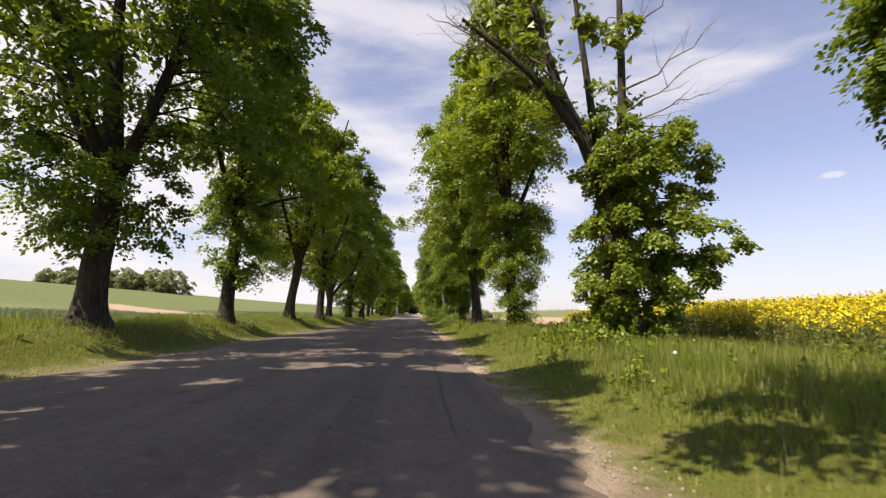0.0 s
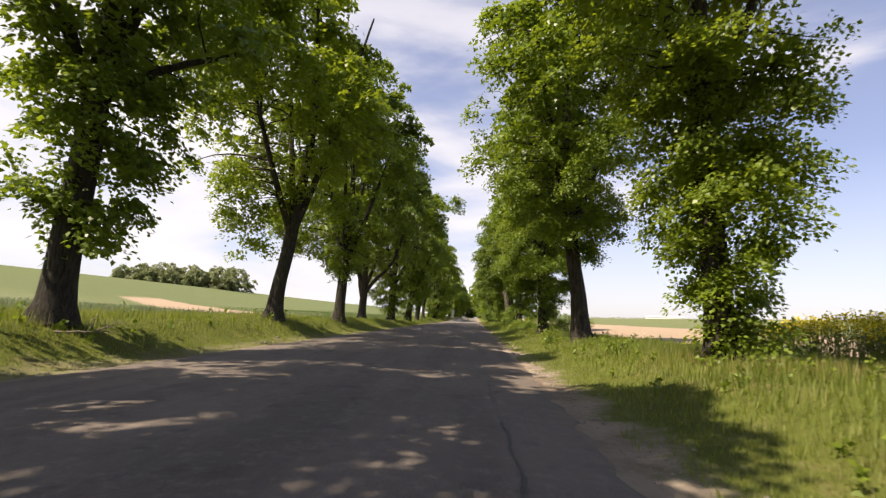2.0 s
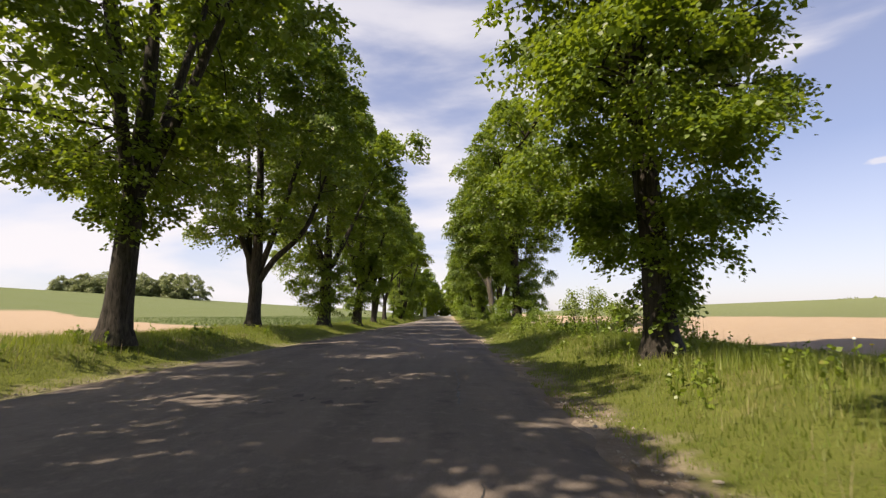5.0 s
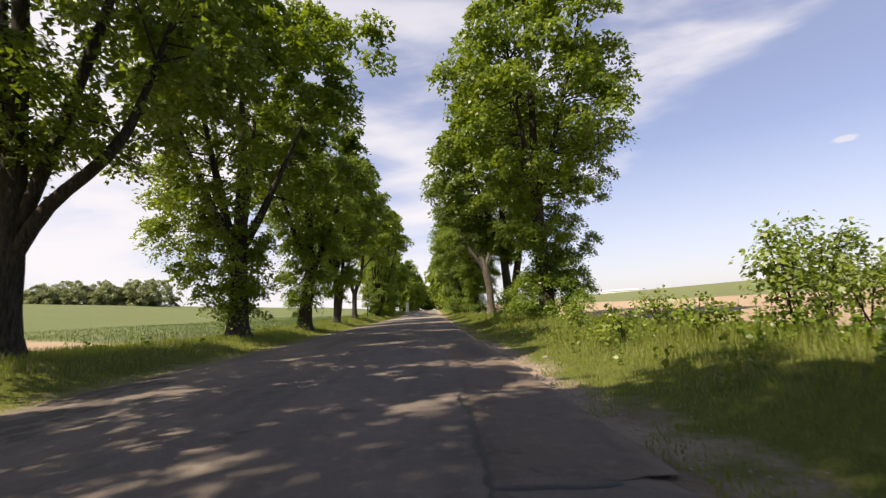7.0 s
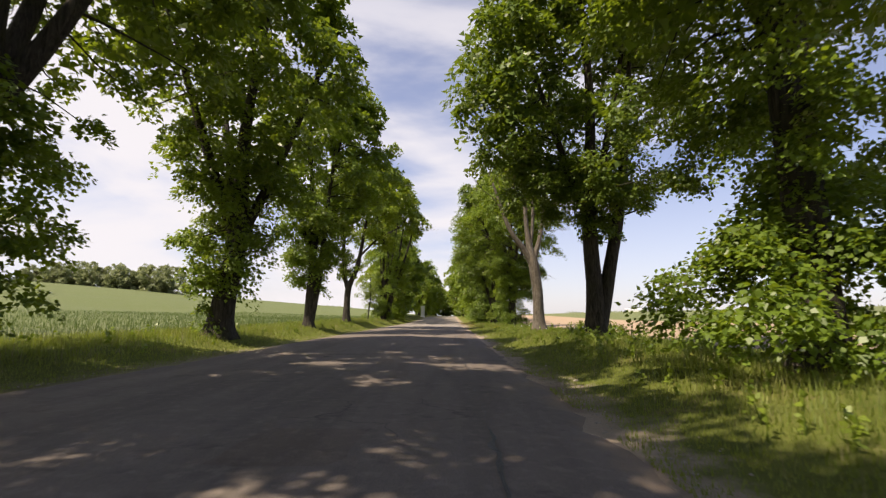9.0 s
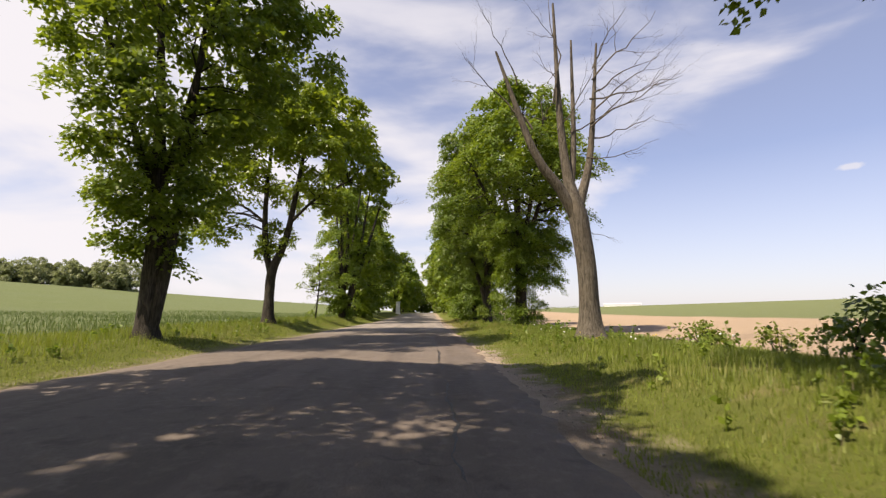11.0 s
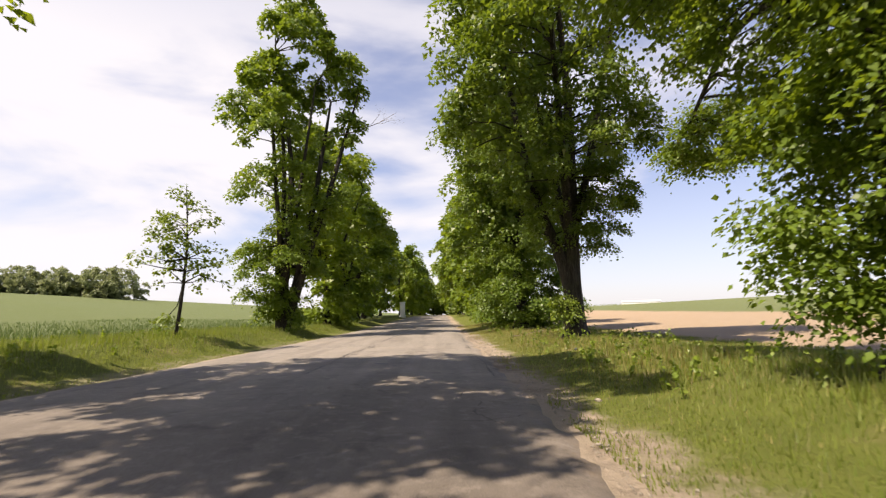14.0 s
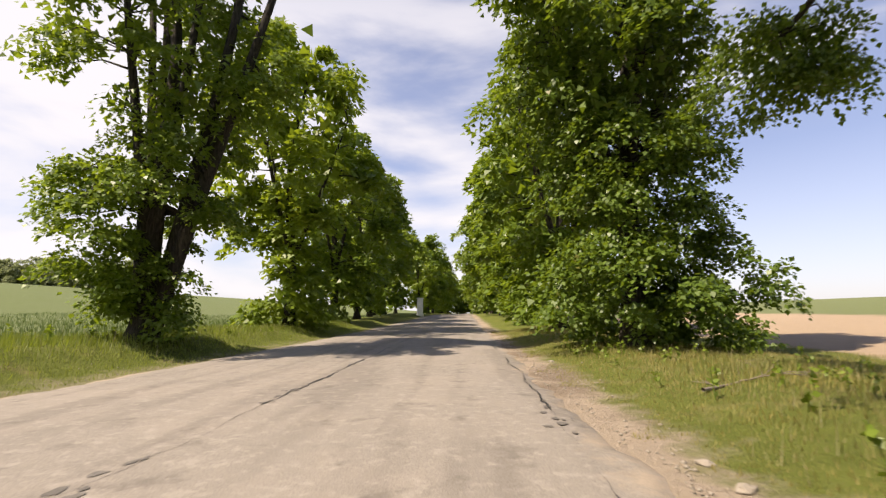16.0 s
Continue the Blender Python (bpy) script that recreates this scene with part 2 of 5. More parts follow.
def ground_material():
    """Verge soil and turf by the road, bare sandy soil and green crops on the fields, by place with ragged borders."""
    m, nt, out = material("earth_and_turf")
    pos = add(nt, "ShaderNodeNewGeometry").outputs["Position"]
    wob = fnoise(nt, pos, 0.35, 5.0, 0.6)
    wob_n = math_node(nt, "MULTIPLY", math_node(nt, "SUBTRACT", wob, 0.5), 3.0)
    wob2 = math_node(nt, "MULTIPLY", math_node(nt, "SUBTRACT", fnoise(nt, pos, 1.7, 5.0, 0.65), 0.5), 1.5)
    sep = add(nt, "ShaderNodeSeparateXYZ", {0: pos})
    X = math_node(nt, "ADD", sep.outputs["X"], wob_n)
    Y = math_node(nt, "ADD", sep.outputs["Y"], wob_n)
    Xe = math_node(nt, "ADD", sep.outputs["X"], wob2)
    n_fine, n_mid, n_big = fnoise(nt, pos, 30.0, 5.0, 0.7), fnoise(nt, pos, 3.0, 5.0, 0.6), fnoise(nt, pos, 0.05, 4.0)
    # soil and turf, with the shadow between the blades painted in as darker colour
    turf = mix(nt, n_mid, (0.070, 0.092, 0.018, 1), (0.165, 0.185, 0.042, 1))
    turf = mix(nt, math_node(nt, "MULTIPLY", step(nt, n_fine, 0.5, 0.75), 0.5), turf, (0.16, 0.13, 0.055, 1))
    turf = mix(nt, math_node(nt, "MULTIPLY", step(nt, fnoise(nt, pos, 0.9, 5.0, 0.65), 0.54, 0.72), 0.55), turf, (0.26, 0.205, 0.105, 1))
    soil = mix(nt, n_mid, (0.335, 0.245, 0.165, 1), (0.45, 0.345, 0.24, 1))
    soil = mix(nt, math_node(nt, "MULTIPLY", step(nt, n_fine, 0.45, 0.8), 0.4), soil, (0.30, 0.22, 0.15, 1))
    soil = mix(nt, math_node(nt, "MULTIPLY", n_big, 0.3), soil, (0.30, 0.23, 0.15, 1))
    wave = add(nt, "ShaderNodeTexWave", {"Vector": pos, "Scale": 0.22, "Distortion": 1.5, "Detail": 3.0})
    wave.bands_direction = "Y"
    furrow = wave.outputs[1]
    crop = mix(nt, n_mid, (0.100, 0.124, 0.052, 1), (0.172, 0.196, 0.094, 1))
    crop = mix(nt, math_node(nt, "MULTIPLY", furrow, 0.35), crop, (0.21, 0.23, 0.11, 1))
    crop = mix(nt, step(nt, n_big, 0.42, 0.62), crop, mix(nt, n_mid, (0.115, 0.140, 0.048, 1), (0.17, 0.19, 0.075, 1)))
    crop = mix(nt, math_node(nt, "MULTIPLY", step(nt, fnoise(nt, pos, 0.5, 6.0, 0.7), 0.46, 0.66), 0.55), crop, (0.20, 0.205, 0.115, 1))
    crop = mix(nt, math_node(nt, "MULTIPLY", step(nt, fnoise(nt, pos, 1.6, 6.0, 0.75), 0.52, 0.70), 0.5), crop, (0.075, 0.095, 0.035, 1))
    lush = mix(nt, n_mid, (0.078, 0.104, 0.038, 1), (0.130, 0.160, 0.068, 1))
    lush = mix(nt, math_node(nt, "MULTIPLY", furrow, 0.3), lush, (0.15, 0.18, 0.08, 1))
    crop = mix(nt, math_node(nt, "MULTIPLY", step(nt, Y, 48.0, 84.0), 0.65), crop, lush)
    sand = mix(nt, n_fine, (0.27, 0.215, 0.16, 1), (0.42, 0.345, 0.27, 1))
    sand = mix(nt, math_node(nt, "MULTIPLY", step(nt, fnoise(nt, pos, 0.45, 5.0, 0.6), 0.47, 0.62), 0.7), sand, mix(nt, n_fine, (0.12, 0.088, 0.062, 1), (0.20, 0.155, 0.115, 1)))
    # left field: crop beyond the verge, with a bare strip by the trees
    left = step(nt, X, -8.8, -9.4)
    lo = math_node(nt, "MULTIPLY_ADD", X, 1.07, Y)     # the strip runs slantwise away from the trees
    hi = math_node(nt, "MULTIPLY_ADD", X, 0.82, Y)
    strip = math_node(nt, "MULTIPLY", math_node(nt, "MULTIPLY", step(nt, X, -58.0, -50.0), step(nt, lo, 23.0, 25.0)), step(nt, hi, 46.5, 45.0))
    lcol = mix(nt, strip, crop, soil)
    # right field: bare soil, then a green crop far off
    right = math_node(nt, "MULTIPLY", step(nt, X, 7.4, 8.0), step(nt, Y, 23.0, 24.5))
    far_green = step(nt, X, 19.5, 21.5)
    rcol = mix(nt, far_green, soil, mix(nt, n_mid, (0.118, 0.140, 0.060, 1), (0.178, 0.200, 0.092, 1)))
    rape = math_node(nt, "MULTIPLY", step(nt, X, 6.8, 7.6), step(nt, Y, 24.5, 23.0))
    col = mix(nt, left, turf, lcol)
    col = mix(nt, right, col, rcol)
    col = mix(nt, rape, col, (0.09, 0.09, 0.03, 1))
    # trodden sandy margins along the asphalt
    wide = math_node(nt, "MULTIPLY_ADD", step(nt, Y, 82.0, 88.0), -0.12, Xe)
    m_r = math_node(nt, "MULTIPLY", step(nt, wide, 1.62, 1.08), step(nt, Xe, -2.0, -1.5))
    m_l = math_node(nt, "MULTIPLY", step(nt, Xe, -6.0, -5.6), step(nt, Xe, -2.0, -3.0))
    col = mix(nt, math_node(nt, "MAXIMUM", m_r, math_node(nt, "MULTIPLY", m_l, 0.4)), col, sand)
    h = math_node(nt, "ADD", n_fine, math_node(nt, "MULTIPLY", n_mid, 2.0))
    bp = add(nt, "ShaderNodeBump", {"Strength": 0.8, "Distance": 0.06, "Height": h})
    bsdf = add(nt, "ShaderNodeBsdfPrincipled", {"Base Color": col, "Roughness": 0.95, "Specular IOR Level": 0.1, "Normal": bp.outputs[0]})
    nt.links.new(bsdf.outputs[0], out.inputs[0])
    return m


M_LEAF = leaf_material("lime_leaf", (0.056, 0.100, 0.012), (0.168, 0.245, 0.028), (0.31, 0.41, 0.026), 0.38)
M_LEAF_Y = leaf_material("maple_leaf_yellowish", (0.078, 0.124, 0.012), (0.210, 0.285, 0.030), (0.37, 0.46, 0.028), 0.42)
M_LEAF_D = leaf_material("dark_leaf", (0.044, 0.082, 0.012), (0.130, 0.196, 0.026), (0.27, 0.37, 0.024), 0.33)
M_SHOOT = leaf_material("young_shoot_leaf", (0.087, 0.137, 0.013), (0.205, 0.265, 0.031), (0.295, 0.385, 0.030), 0.30)
# distance haze is mixed into this leaf colour, hence so pale
M_FAR_HAZED = leaf_material("hazed_far_leaf", (0.18, 0.215, 0.09), (0.29, 0.32, 0.145), (0.30, 0.34, 0.14), 0.42)
M_GRASS = leaf_material("grass_blade", (0.090, 0.135, 0.018), (0.26, 0.30, 0.052), (0.34, 0.40, 0.040), 0.40, 0.6, (0.36, 0.31, 0.13))
M_GRASS_DRY = leaf_material("drying_grass_blade", (0.175, 0.160, 0.040), (0.37, 0.315, 0.10), (0.39, 0.35, 0.08), 0.38, 0.6, (0.44, 0.35, 0.19))
M_STRAW = leaf_material("dry_grass", (0.20, 0.17, 0.08), (0.36, 0.31, 0.17), (0.3, 0.26, 0.12), 0.3, 0.7)
M_CROP = leaf_material("green_corn_blade", (0.100, 0.134, 0.066), (0.175, 0.215, 0.115), (0.2, 0.25, 0.10), 0.3, 0.6)
M_CROP_G = leaf_material("lush_corn_blade", (0.066, 0.105, 0.026), (0.125, 0.175, 0.055), (0.18, 0.25, 0.05), 0.3, 0.6)
M_RAPE_STEM = leaf_material("rape_stem_leaf", (0.10, 0.14, 0.03), (0.19, 0.22, 0.06), (0.25, 0.3, 0.05), 0.3, 0.6)
M_RAPE = leaf_material("rape_flower", (0.62, 0.48, 0.010), (0.80, 0.66, 0.020), (0.75, 0.6, 0.02), 0.3, 0.6)
M_BARK = bark_material("lime_bark", (0.018, 0.0155, 0.012), (0.082, 0.070, 0.057))
M_BARK_PALE = bark_material("bare_weathered_wood", (0.055, 0.046, 0.036), (0.19, 0.165, 0.13), (0.16, 0.13, 0.09), 0.5, 0.7)
M_TWIG = plain_material("dead_twig", (0.19, 0.155, 0.125), 0.9, 0.35, 12.0, 0.3)
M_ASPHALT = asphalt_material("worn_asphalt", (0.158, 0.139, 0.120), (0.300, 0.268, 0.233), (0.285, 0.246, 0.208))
M_PATCH = asphalt_material("patched_asphalt", (0.15, 0.125, 0.102), (0.28, 0.24, 0.197), (0.25, 0.205, 0.163))
M_HOLLOW = asphalt_material("broken_asphalt", (0.07, 0.066, 0.062), (0.20, 0.18, 0.16), (0.13, 0.115, 0.10))
M_TAR = plain_material("tar_seam", (0.028, 0.026, 0.025), 0.55, 0.3, 14.0, 0.4)
M_GROUND = ground_material()
M_WHITE = plain_material("white_lime_wash", (0.78, 0.77, 0.74), 0.8, 0.06, 3.0, 0.15)
M_GREY = plain_material("grey_roof", (0.45, 0.45, 0.46), 0.7, 0.1)
M_STONE = plain_material("field_stone", (0.30, 0.26, 0.21), 0.85, 0.3, 10.0, 0.5)
M_YELLOW = plain_material("dandelion_yellow", (0.80, 0.58, 0.01), 0.7, 0.1)
M_FLUFF = plain_material("dandelion_fluff", (0.75, 0.75, 0.70), 0.9, 0.05)


# ---- mesh tools ----
def value_noise(x, y, seed=0):
    """Smooth random field in 0..1 over the plan, for arrays."""
    x, y = np.asarray(x, float), np.asarray(y, float)
    xi, yi = np.floor(x), np.floor(y)
    fx, fy = x - xi, y - yi
    fx, fy = fx * fx * (3 - 2 * fx), fy * fy * (3 - 2 * fy)

    def corner(a, b):
        s = np.sin(a * 127.1 + b * 311.7 + seed * 74.7) * 43758.5453
        return s - np.floor(s)
    top = corner(xi, yi) * (1 - fx) + corner(xi + 1, yi) * fx
    low = corner(xi, yi + 1) * (1 - fx) + corner(xi + 1, yi + 1) * fx
    return top * (1 - fy) + low * fy


def smooth(v, lo, hi):
    t = np.clip((np.asarray(v, float) - lo) / (hi - lo), 0, 1)
    return t * t * (3 - 2 * t)


def ground_z(x, y):
    """Height of the ground: road bed, raised verges with the trees, fields that climb to the left."""
    x, y = np.asarray(x, float), np.asarray(y, float)
    hl = np.interp(y, [0, 28, 36, 45, 54, 70, 81, 90, 100, 115], [0.6, 0.62, 0.47, 0.46, 0.28, 0.32, 0.42, 0.5, 0.4, 0.35])
    hr = np.interp(y, [0, 11, 18, 26, 42, 54, 62, 72, 81, 90, 110], [0.34, 0.36, 0.37, 0.37, 0.31, 0.32, 0.38, 0.15, 0.28, 0.19, 0.2])
    z = -0.022 + hl * smooth(-x, 5.6, 7.2) + hr * smooth(x, 1.15, 3.4) * (1 - (0.25 + 0.5 * smooth(y, 22, 27)) * smooth(x, 4.7, 6.8))
    z = z + 14.5 * smooth(-x, 9, 220) + 9.0 * (1 - np.exp(-np.clip(x - 8, 0, None) / 200))
    z = z + 0.7 * smooth(y, 100, 175) + 0.06 * (value_noise(x * 0.6, y * 0.6, 3) - 0.5) * smooth(np.abs(x + 2.1), 3.2, 4.2)
    far = smooth(np.hypot(x, y), 500, 2500)
    return z + 1.5 * far * (value_noise(x / 300, y / 300, 5) - 0.3)


def mesh_object(name, verts, faces, mat, parent=None, label="", smooth_shade=False):
    """One mesh object from arrays; all faces have the same number of corners."""
    verts, faces = np.asarray(verts, np.float32), np.asarray(faces, np.int32)
    me = bpy.data.meshes.new(name)
    me.vertices.add(len(verts))
    me.vertices.foreach_set("co", verts.ravel())
    k = faces.shape[1]
    me.loops.add(faces.size)
    me.loops.foreach_set("vertex_index", faces.ravel())
    me.polygons.add(len(faces))
    me.polygons.foreach_set("loop_start", np.arange(0, faces.size, k, dtype=np.int32))
    if smooth_shade:
        me.polygons.foreach_set("use_smooth", np.ones(len(faces), bool))
    me.update(calc_edges=True)
    me.materials.append(mat)
    ob = new(name, me)
    ob.parent = parent
    if label:
        ob["label"] = label
    return ob


def part(name, bm, mat, parent, label=""):
    me = bpy.data.meshes.new(name)
    bm.to_mesh(me)
    bm.free()
    me.materials.append(mat)
    ob = new(name, me)
    ob.parent = parent
    if label:
        ob["label"] = label
    return ob


def joined(blocks):
    """Several (verts, faces) as one."""
    vs, fs, n = [], [], 0
    for v, f in blocks:
        vs.append(v)
        fs.append(f + n)
        n += len(v)
    return np.concatenate(vs), np.concatenate(fs)


def spline(points, step_len):
    """A smooth line through points (x, y, z, r)."""
    p = np.asarray(points, float)
    p = np.vstack([2 * p[0] - p[1], p, 2 * p[-1] - p[-2]])
    out = []
    for i in range(1, len(p) - 2):
        n = max(2, int(np.linalg.norm(p[i + 1, :3] - p[i, :3]) / step_len))
        t = np.linspace(0, 1, n, endpoint=False)[:, None]
        a, b, c, d = p[i - 1:i + 3]
        out.append(0.5 * (2 * b + (c - a) * t + (2 * a - 5 * b + 4 * c - d) * t * t + (3 * b - a - 3 * c + d) * t ** 3))
    out.append(p[-2:-1])
    q = np.concatenate(out)
    q[:, 3] = np.maximum(q[:, 3], 0.004)
    return q


def tube(path, sides=6, rough=0.0, flare=0.0, seed=0):
    """Verts and quads of a round limb along path (x, y, z, r)."""
    path = np.asarray(path, float)
    n = len(path)
    d = np.gradient(path[:, :3], axis=0)
    d /= np.linalg.norm(d, axis=1)[:, None] + 1e-9
    ref = np.where(np.abs(d[:, 2:3]) > 0.9, [[1.0, 0, 0]], [[0, 0, 1.0]])
    ref[:] = ref[0] if abs(d[0, 2]) > 0.9 or n < 3 else ref[n // 2]
    u = np.cross(d, ref)
    u /= np.linalg.norm(u, axis=1)[:, None] + 1e-9
    w = np.cross(d, u)
    a = np.linspace(0, 2 * math.pi, sides, endpoint=False)
    r = path[:, 3:4] * np.ones((1, sides))
    if rough:
        s = np.arange(n)[:, None] * 0.45
        r = r * (1 + rough * (value_noise(np.cos(a)[None] * 1.8 + s * 0.3, np.sin(a)[None] * 1.8 + s * 0.5, seed) - 0.5) * 2)
    if flare:
        hgt = path[:, 2:3] - path[0, 2]
        lobes = 0.7 + 0.3 * np.cos(a[None] * 5 + seed)
        r = r * (1 + flare * np.exp(-np.maximum(hgt, 0) / 0.28) * lobes)
    v = path[:, None, :3] + r[..., None] * (np.cos(a)[None, :, None] * u[:, None] + np.sin(a)[None, :, None] * w[:, None])
    i, j = np.meshgrid(np.arange(n - 1), np.arange(sides), indexing="ij")
    k = (j + 1) % sides
    f = np.stack([i * sides + j, i * sides + k, (i + 1) * sides + k, (i + 1) * sides + j], -1).reshape(-1, 4)
    return v.reshape(-1, 3), f


def leaf_quads(rng, centres, size, out_dir, droop=0.45, wide=0.75, corners=4):
    """One folded four-cornered leaf at each centre."""
    n = len(centres)
    d = out_dir * 0.7 + rng.normal(size=(n, 3)) * 0.75 + np.array([0, 0, -droop])
    d /= np.linalg.norm(d, axis=1)[:, None] + 1e-9
    up = rng.normal(size=(n, 3)) * 0.55 + np.array([0, 0, 0.75]) + out_dir * 0.9
    s = np.cross(d, up)
    s /= np.linalg.norm(s, axis=1)[:, None] + 1e-9
    nrm = np.cross(s, d)
    L = (size * rng.uniform(0.65, 1.35, n))[:, None]
    mid = centres + d * L * 0.42
    fold = nrm * L * rng.uniform(-0.05, 0.22, n)[:, None]
    if corners == 6:
        a, b = s * L * 0.42 * wide, s * L * 0.5 * wide
        v = np.stack([centres, centres + d * L * 0.14 + a + fold * 0.6, mid + d * L * 0.12 + b + fold, centres + d * L, mid + d * L * 0.12 - b + fold, centres + d * L * 0.14 - a + fold * 0.6], 1)
        return v.reshape(-1, 3), np.arange(6 * n).reshape(-1, 6)
    v = np.stack([centres, mid + s * L * 0.5 * wide + fold, centres + d * L, mid - s * L * 0.5 * wide + fold], 1)
    return v.reshape(-1, 3), np.arange(4 * n).reshape(-1, 4)


def leaf_shingles(rng, centres, size, out_dir, corners):
    """Leaves that hang outwards over one another: heart-shaped ones as a triangle, or folded with four corners."""
    n = len(centres)
    d = out_dir * 0.8 + rng.normal(size=(n, 3)) * 0.42 + np.array([0, 0, -0.5])
    d /= np.linalg.norm(d, axis=1)[:, None] + 1e-9
    up = out_dir * 0.75 + rng.normal(size=(n, 3)) * 0.42 + np.array([0, 0, 0.8])
    s = np.cross(d, up)
    s /= np.linalg.norm(s, axis=1)[:, None] + 1e-9
    L = (size * rng.uniform(0.65, 1.35, n))[:, None]
    if corners == 3:
        w = s * L * rng.uniform(0.38, 0.62, n)[:, None]
        v = np.stack([centres - w, centres + w + d * L * rng.uniform(-0.15, 0.3, n)[:, None], centres + d * L], 1)
        return v.reshape(-1, 3), np.arange(3 * n).reshape(-1, 3)
    fold = np.cross(s, d) * L * rng.uniform(-0.04, 0.2, n)[:, None]
    mid = centres + d * L * 0.36 + fold
    w = s * L * 0.43
    v = np.stack([centres, mid + w, centres + d * L, mid - w], 1)
    return v.reshape(-1, 3), np.arange(4 * n).reshape(-1, 4)


# ---- ground and road ----
ROAD_L, ROAD_R = -5.5, 1.08


def edge_x(y, side):
    y = np.asarray(y, float)
    w = (value_noise(y * 0.35, y * 0 + 1.3, 11 + side) - 0.5) * 0.20 + (value_noise(y * 1.6, y * 0 + 2.7, 21 + side) - 0.5) * 0.16
    w = w + (value_noise(y * 5.0, y * 0 + 0.7, 31 + side) - 0.5) * 0.20
    return (ROAD_R if side else ROAD_L) + w


def road_top(x, y):
    return 0.004 - 0.05 * (np.abs(np.asarray(x) + 2.2) / 3.3) ** 2 + 0.045 + 0.7 * smooth(y, 100, 175) + 0.012 * (value_noise(np.asarray(x) * 0.7, np.asarray(y) * 0.5, 8) - 0.5)


def grid(xs, ys, zf):
    X, Y = np.meshgrid(xs, ys)
    v = np.stack([X, Y, zf(X, Y)], -1).reshape(-1, 3)
    a, b = len(xs), len(ys)
    i, j = np.meshgrid(np.arange(b - 1), np.arange(a - 1), indexing="ij")
    f = np.stack([i * a + j, i * a + j + 1, (i + 1) * a + j + 1, (i + 1) * a + j], -1).reshape(-1, 4)
    return v, f


def build_ground():
    near = np.arange(-12, 12.01, 0.4)
    out_l = -12 - 0.5 * (1.16 ** np.arange(1, 46) - 1) / 0.16
    out_r = 12 + 0.5 * (1.16 ** np.arange(1, 46) - 1) / 0.16
    xs = np.concatenate([out_l[::-1], near, out_r])
    ys = np.concatenate([-8 - 2 * (1.3 ** np.arange(1, 22) - 1)[::-1], np.arange(-8, 130, 0.75), 130 + 2 * (1.12 ** np.arange(1, 45) - 1) * 3])
    v, f = grid(xs, ys, ground_z)
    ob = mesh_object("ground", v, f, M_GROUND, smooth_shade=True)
    tagged(ob, "grassy verges, bare sandy soil and green crop fields", "ground", kind="structure")


def build_road():
    ys = np.concatenate([np.arange(-12, 120, 0.19), np.arange(120, 290, 2.0)])
    cols = 25
    t = np.linspace(0, 1, cols)
    x = edge_x(ys, 0)[:, None] * (1 - t) + edge_x(ys, 1)[:, None] * t
    Y = ys[:, None] + 0 * x
    z = road_top(x, Y)
    z[:, [0, -1]] = -0.045 + 0.7 * smooth(Y[:, [0, -1]], 100, 175)
    z[:, [1, -2]] -= 0.008
    lo = np.stack([x[:, [0]], Y[:, [0]], z[:, [0]] - 0.09], -1), np.stack([x[:, [-1]], Y[:, [-1]], z[:, [-1]] - 0.09], -1)
    v = np.concatenate([lo[0], np.stack([x, Y, z], -1), lo[1]], 1)
    a, b = cols + 2, len(ys)
    i, j = np.meshgrid(np.arange(b - 1), np.arange(a - 1), indexing="ij")
    f = np.stack([i * a + j, i * a + j + 1, (i + 1) * a + j + 1, (i + 1) * a + j], -1).reshape(-1, 4)
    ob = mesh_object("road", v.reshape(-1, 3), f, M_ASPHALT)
    tagged(ob, "worn grey asphalt country road with crumbling edges", "road", kind="structure")
    return ob


def strip(points, width, lift, seed, mat, name, parent=None, label="", gaps=0.0):
    """A narrow ragged band on the road along points (x, y)."""
    p = np.asarray(points, float)
    s = np.concatenate([[0], np.cumsum(np.hypot(*np.diff(p, axis=0).T))])
    n = max(4, int(s[-1] / 0.08))
    q = np.linspace(0, s[-1], n)
    cx, cy = np.interp(q, s, p[:, 0]), np.interp(q, s, p[:, 1])
    cx = cx + (value_noise(q * 0.9, q * 0, seed) - 0.5) * 0.10 + (value_noise(q * 5, q * 0, seed + 1) - 0.5) * 0.04 + (value_noise(q * 12.5, q * 0, seed + 5) - 0.5) * 0.035
    w = width * (0.25 + 1.0 * value_noise(q * 2.2, q * 0, seed + 2)) * (0.4 + 1.1 * value_noise(q * 9, q * 0, seed + 6))
    if gaps:
        w = np.where(value_noise(q * 0.8, q * 0, seed + 3) < gaps, w * 0.12, w)
    a, b = np.stack([cx - w / 2, cy], 1), np.stack([cx + w / 2, cy], 1)
    v = np.stack([np.column_stack([a, road_top(a[:, 0], a[:, 1]) + lift]), np.column_stack([b, road_top(b[:, 0], b[:, 1]) + lift])], 1).reshape(-1, 3)
    i = np.arange(n - 1)
    f = np.stack([2 * i, 2 * i + 1, 2 * i + 3, 2 * i + 2], 1)
    return mesh_object(name, v, f, mat, parent, label)


build_ground()
ROAD = build_road()


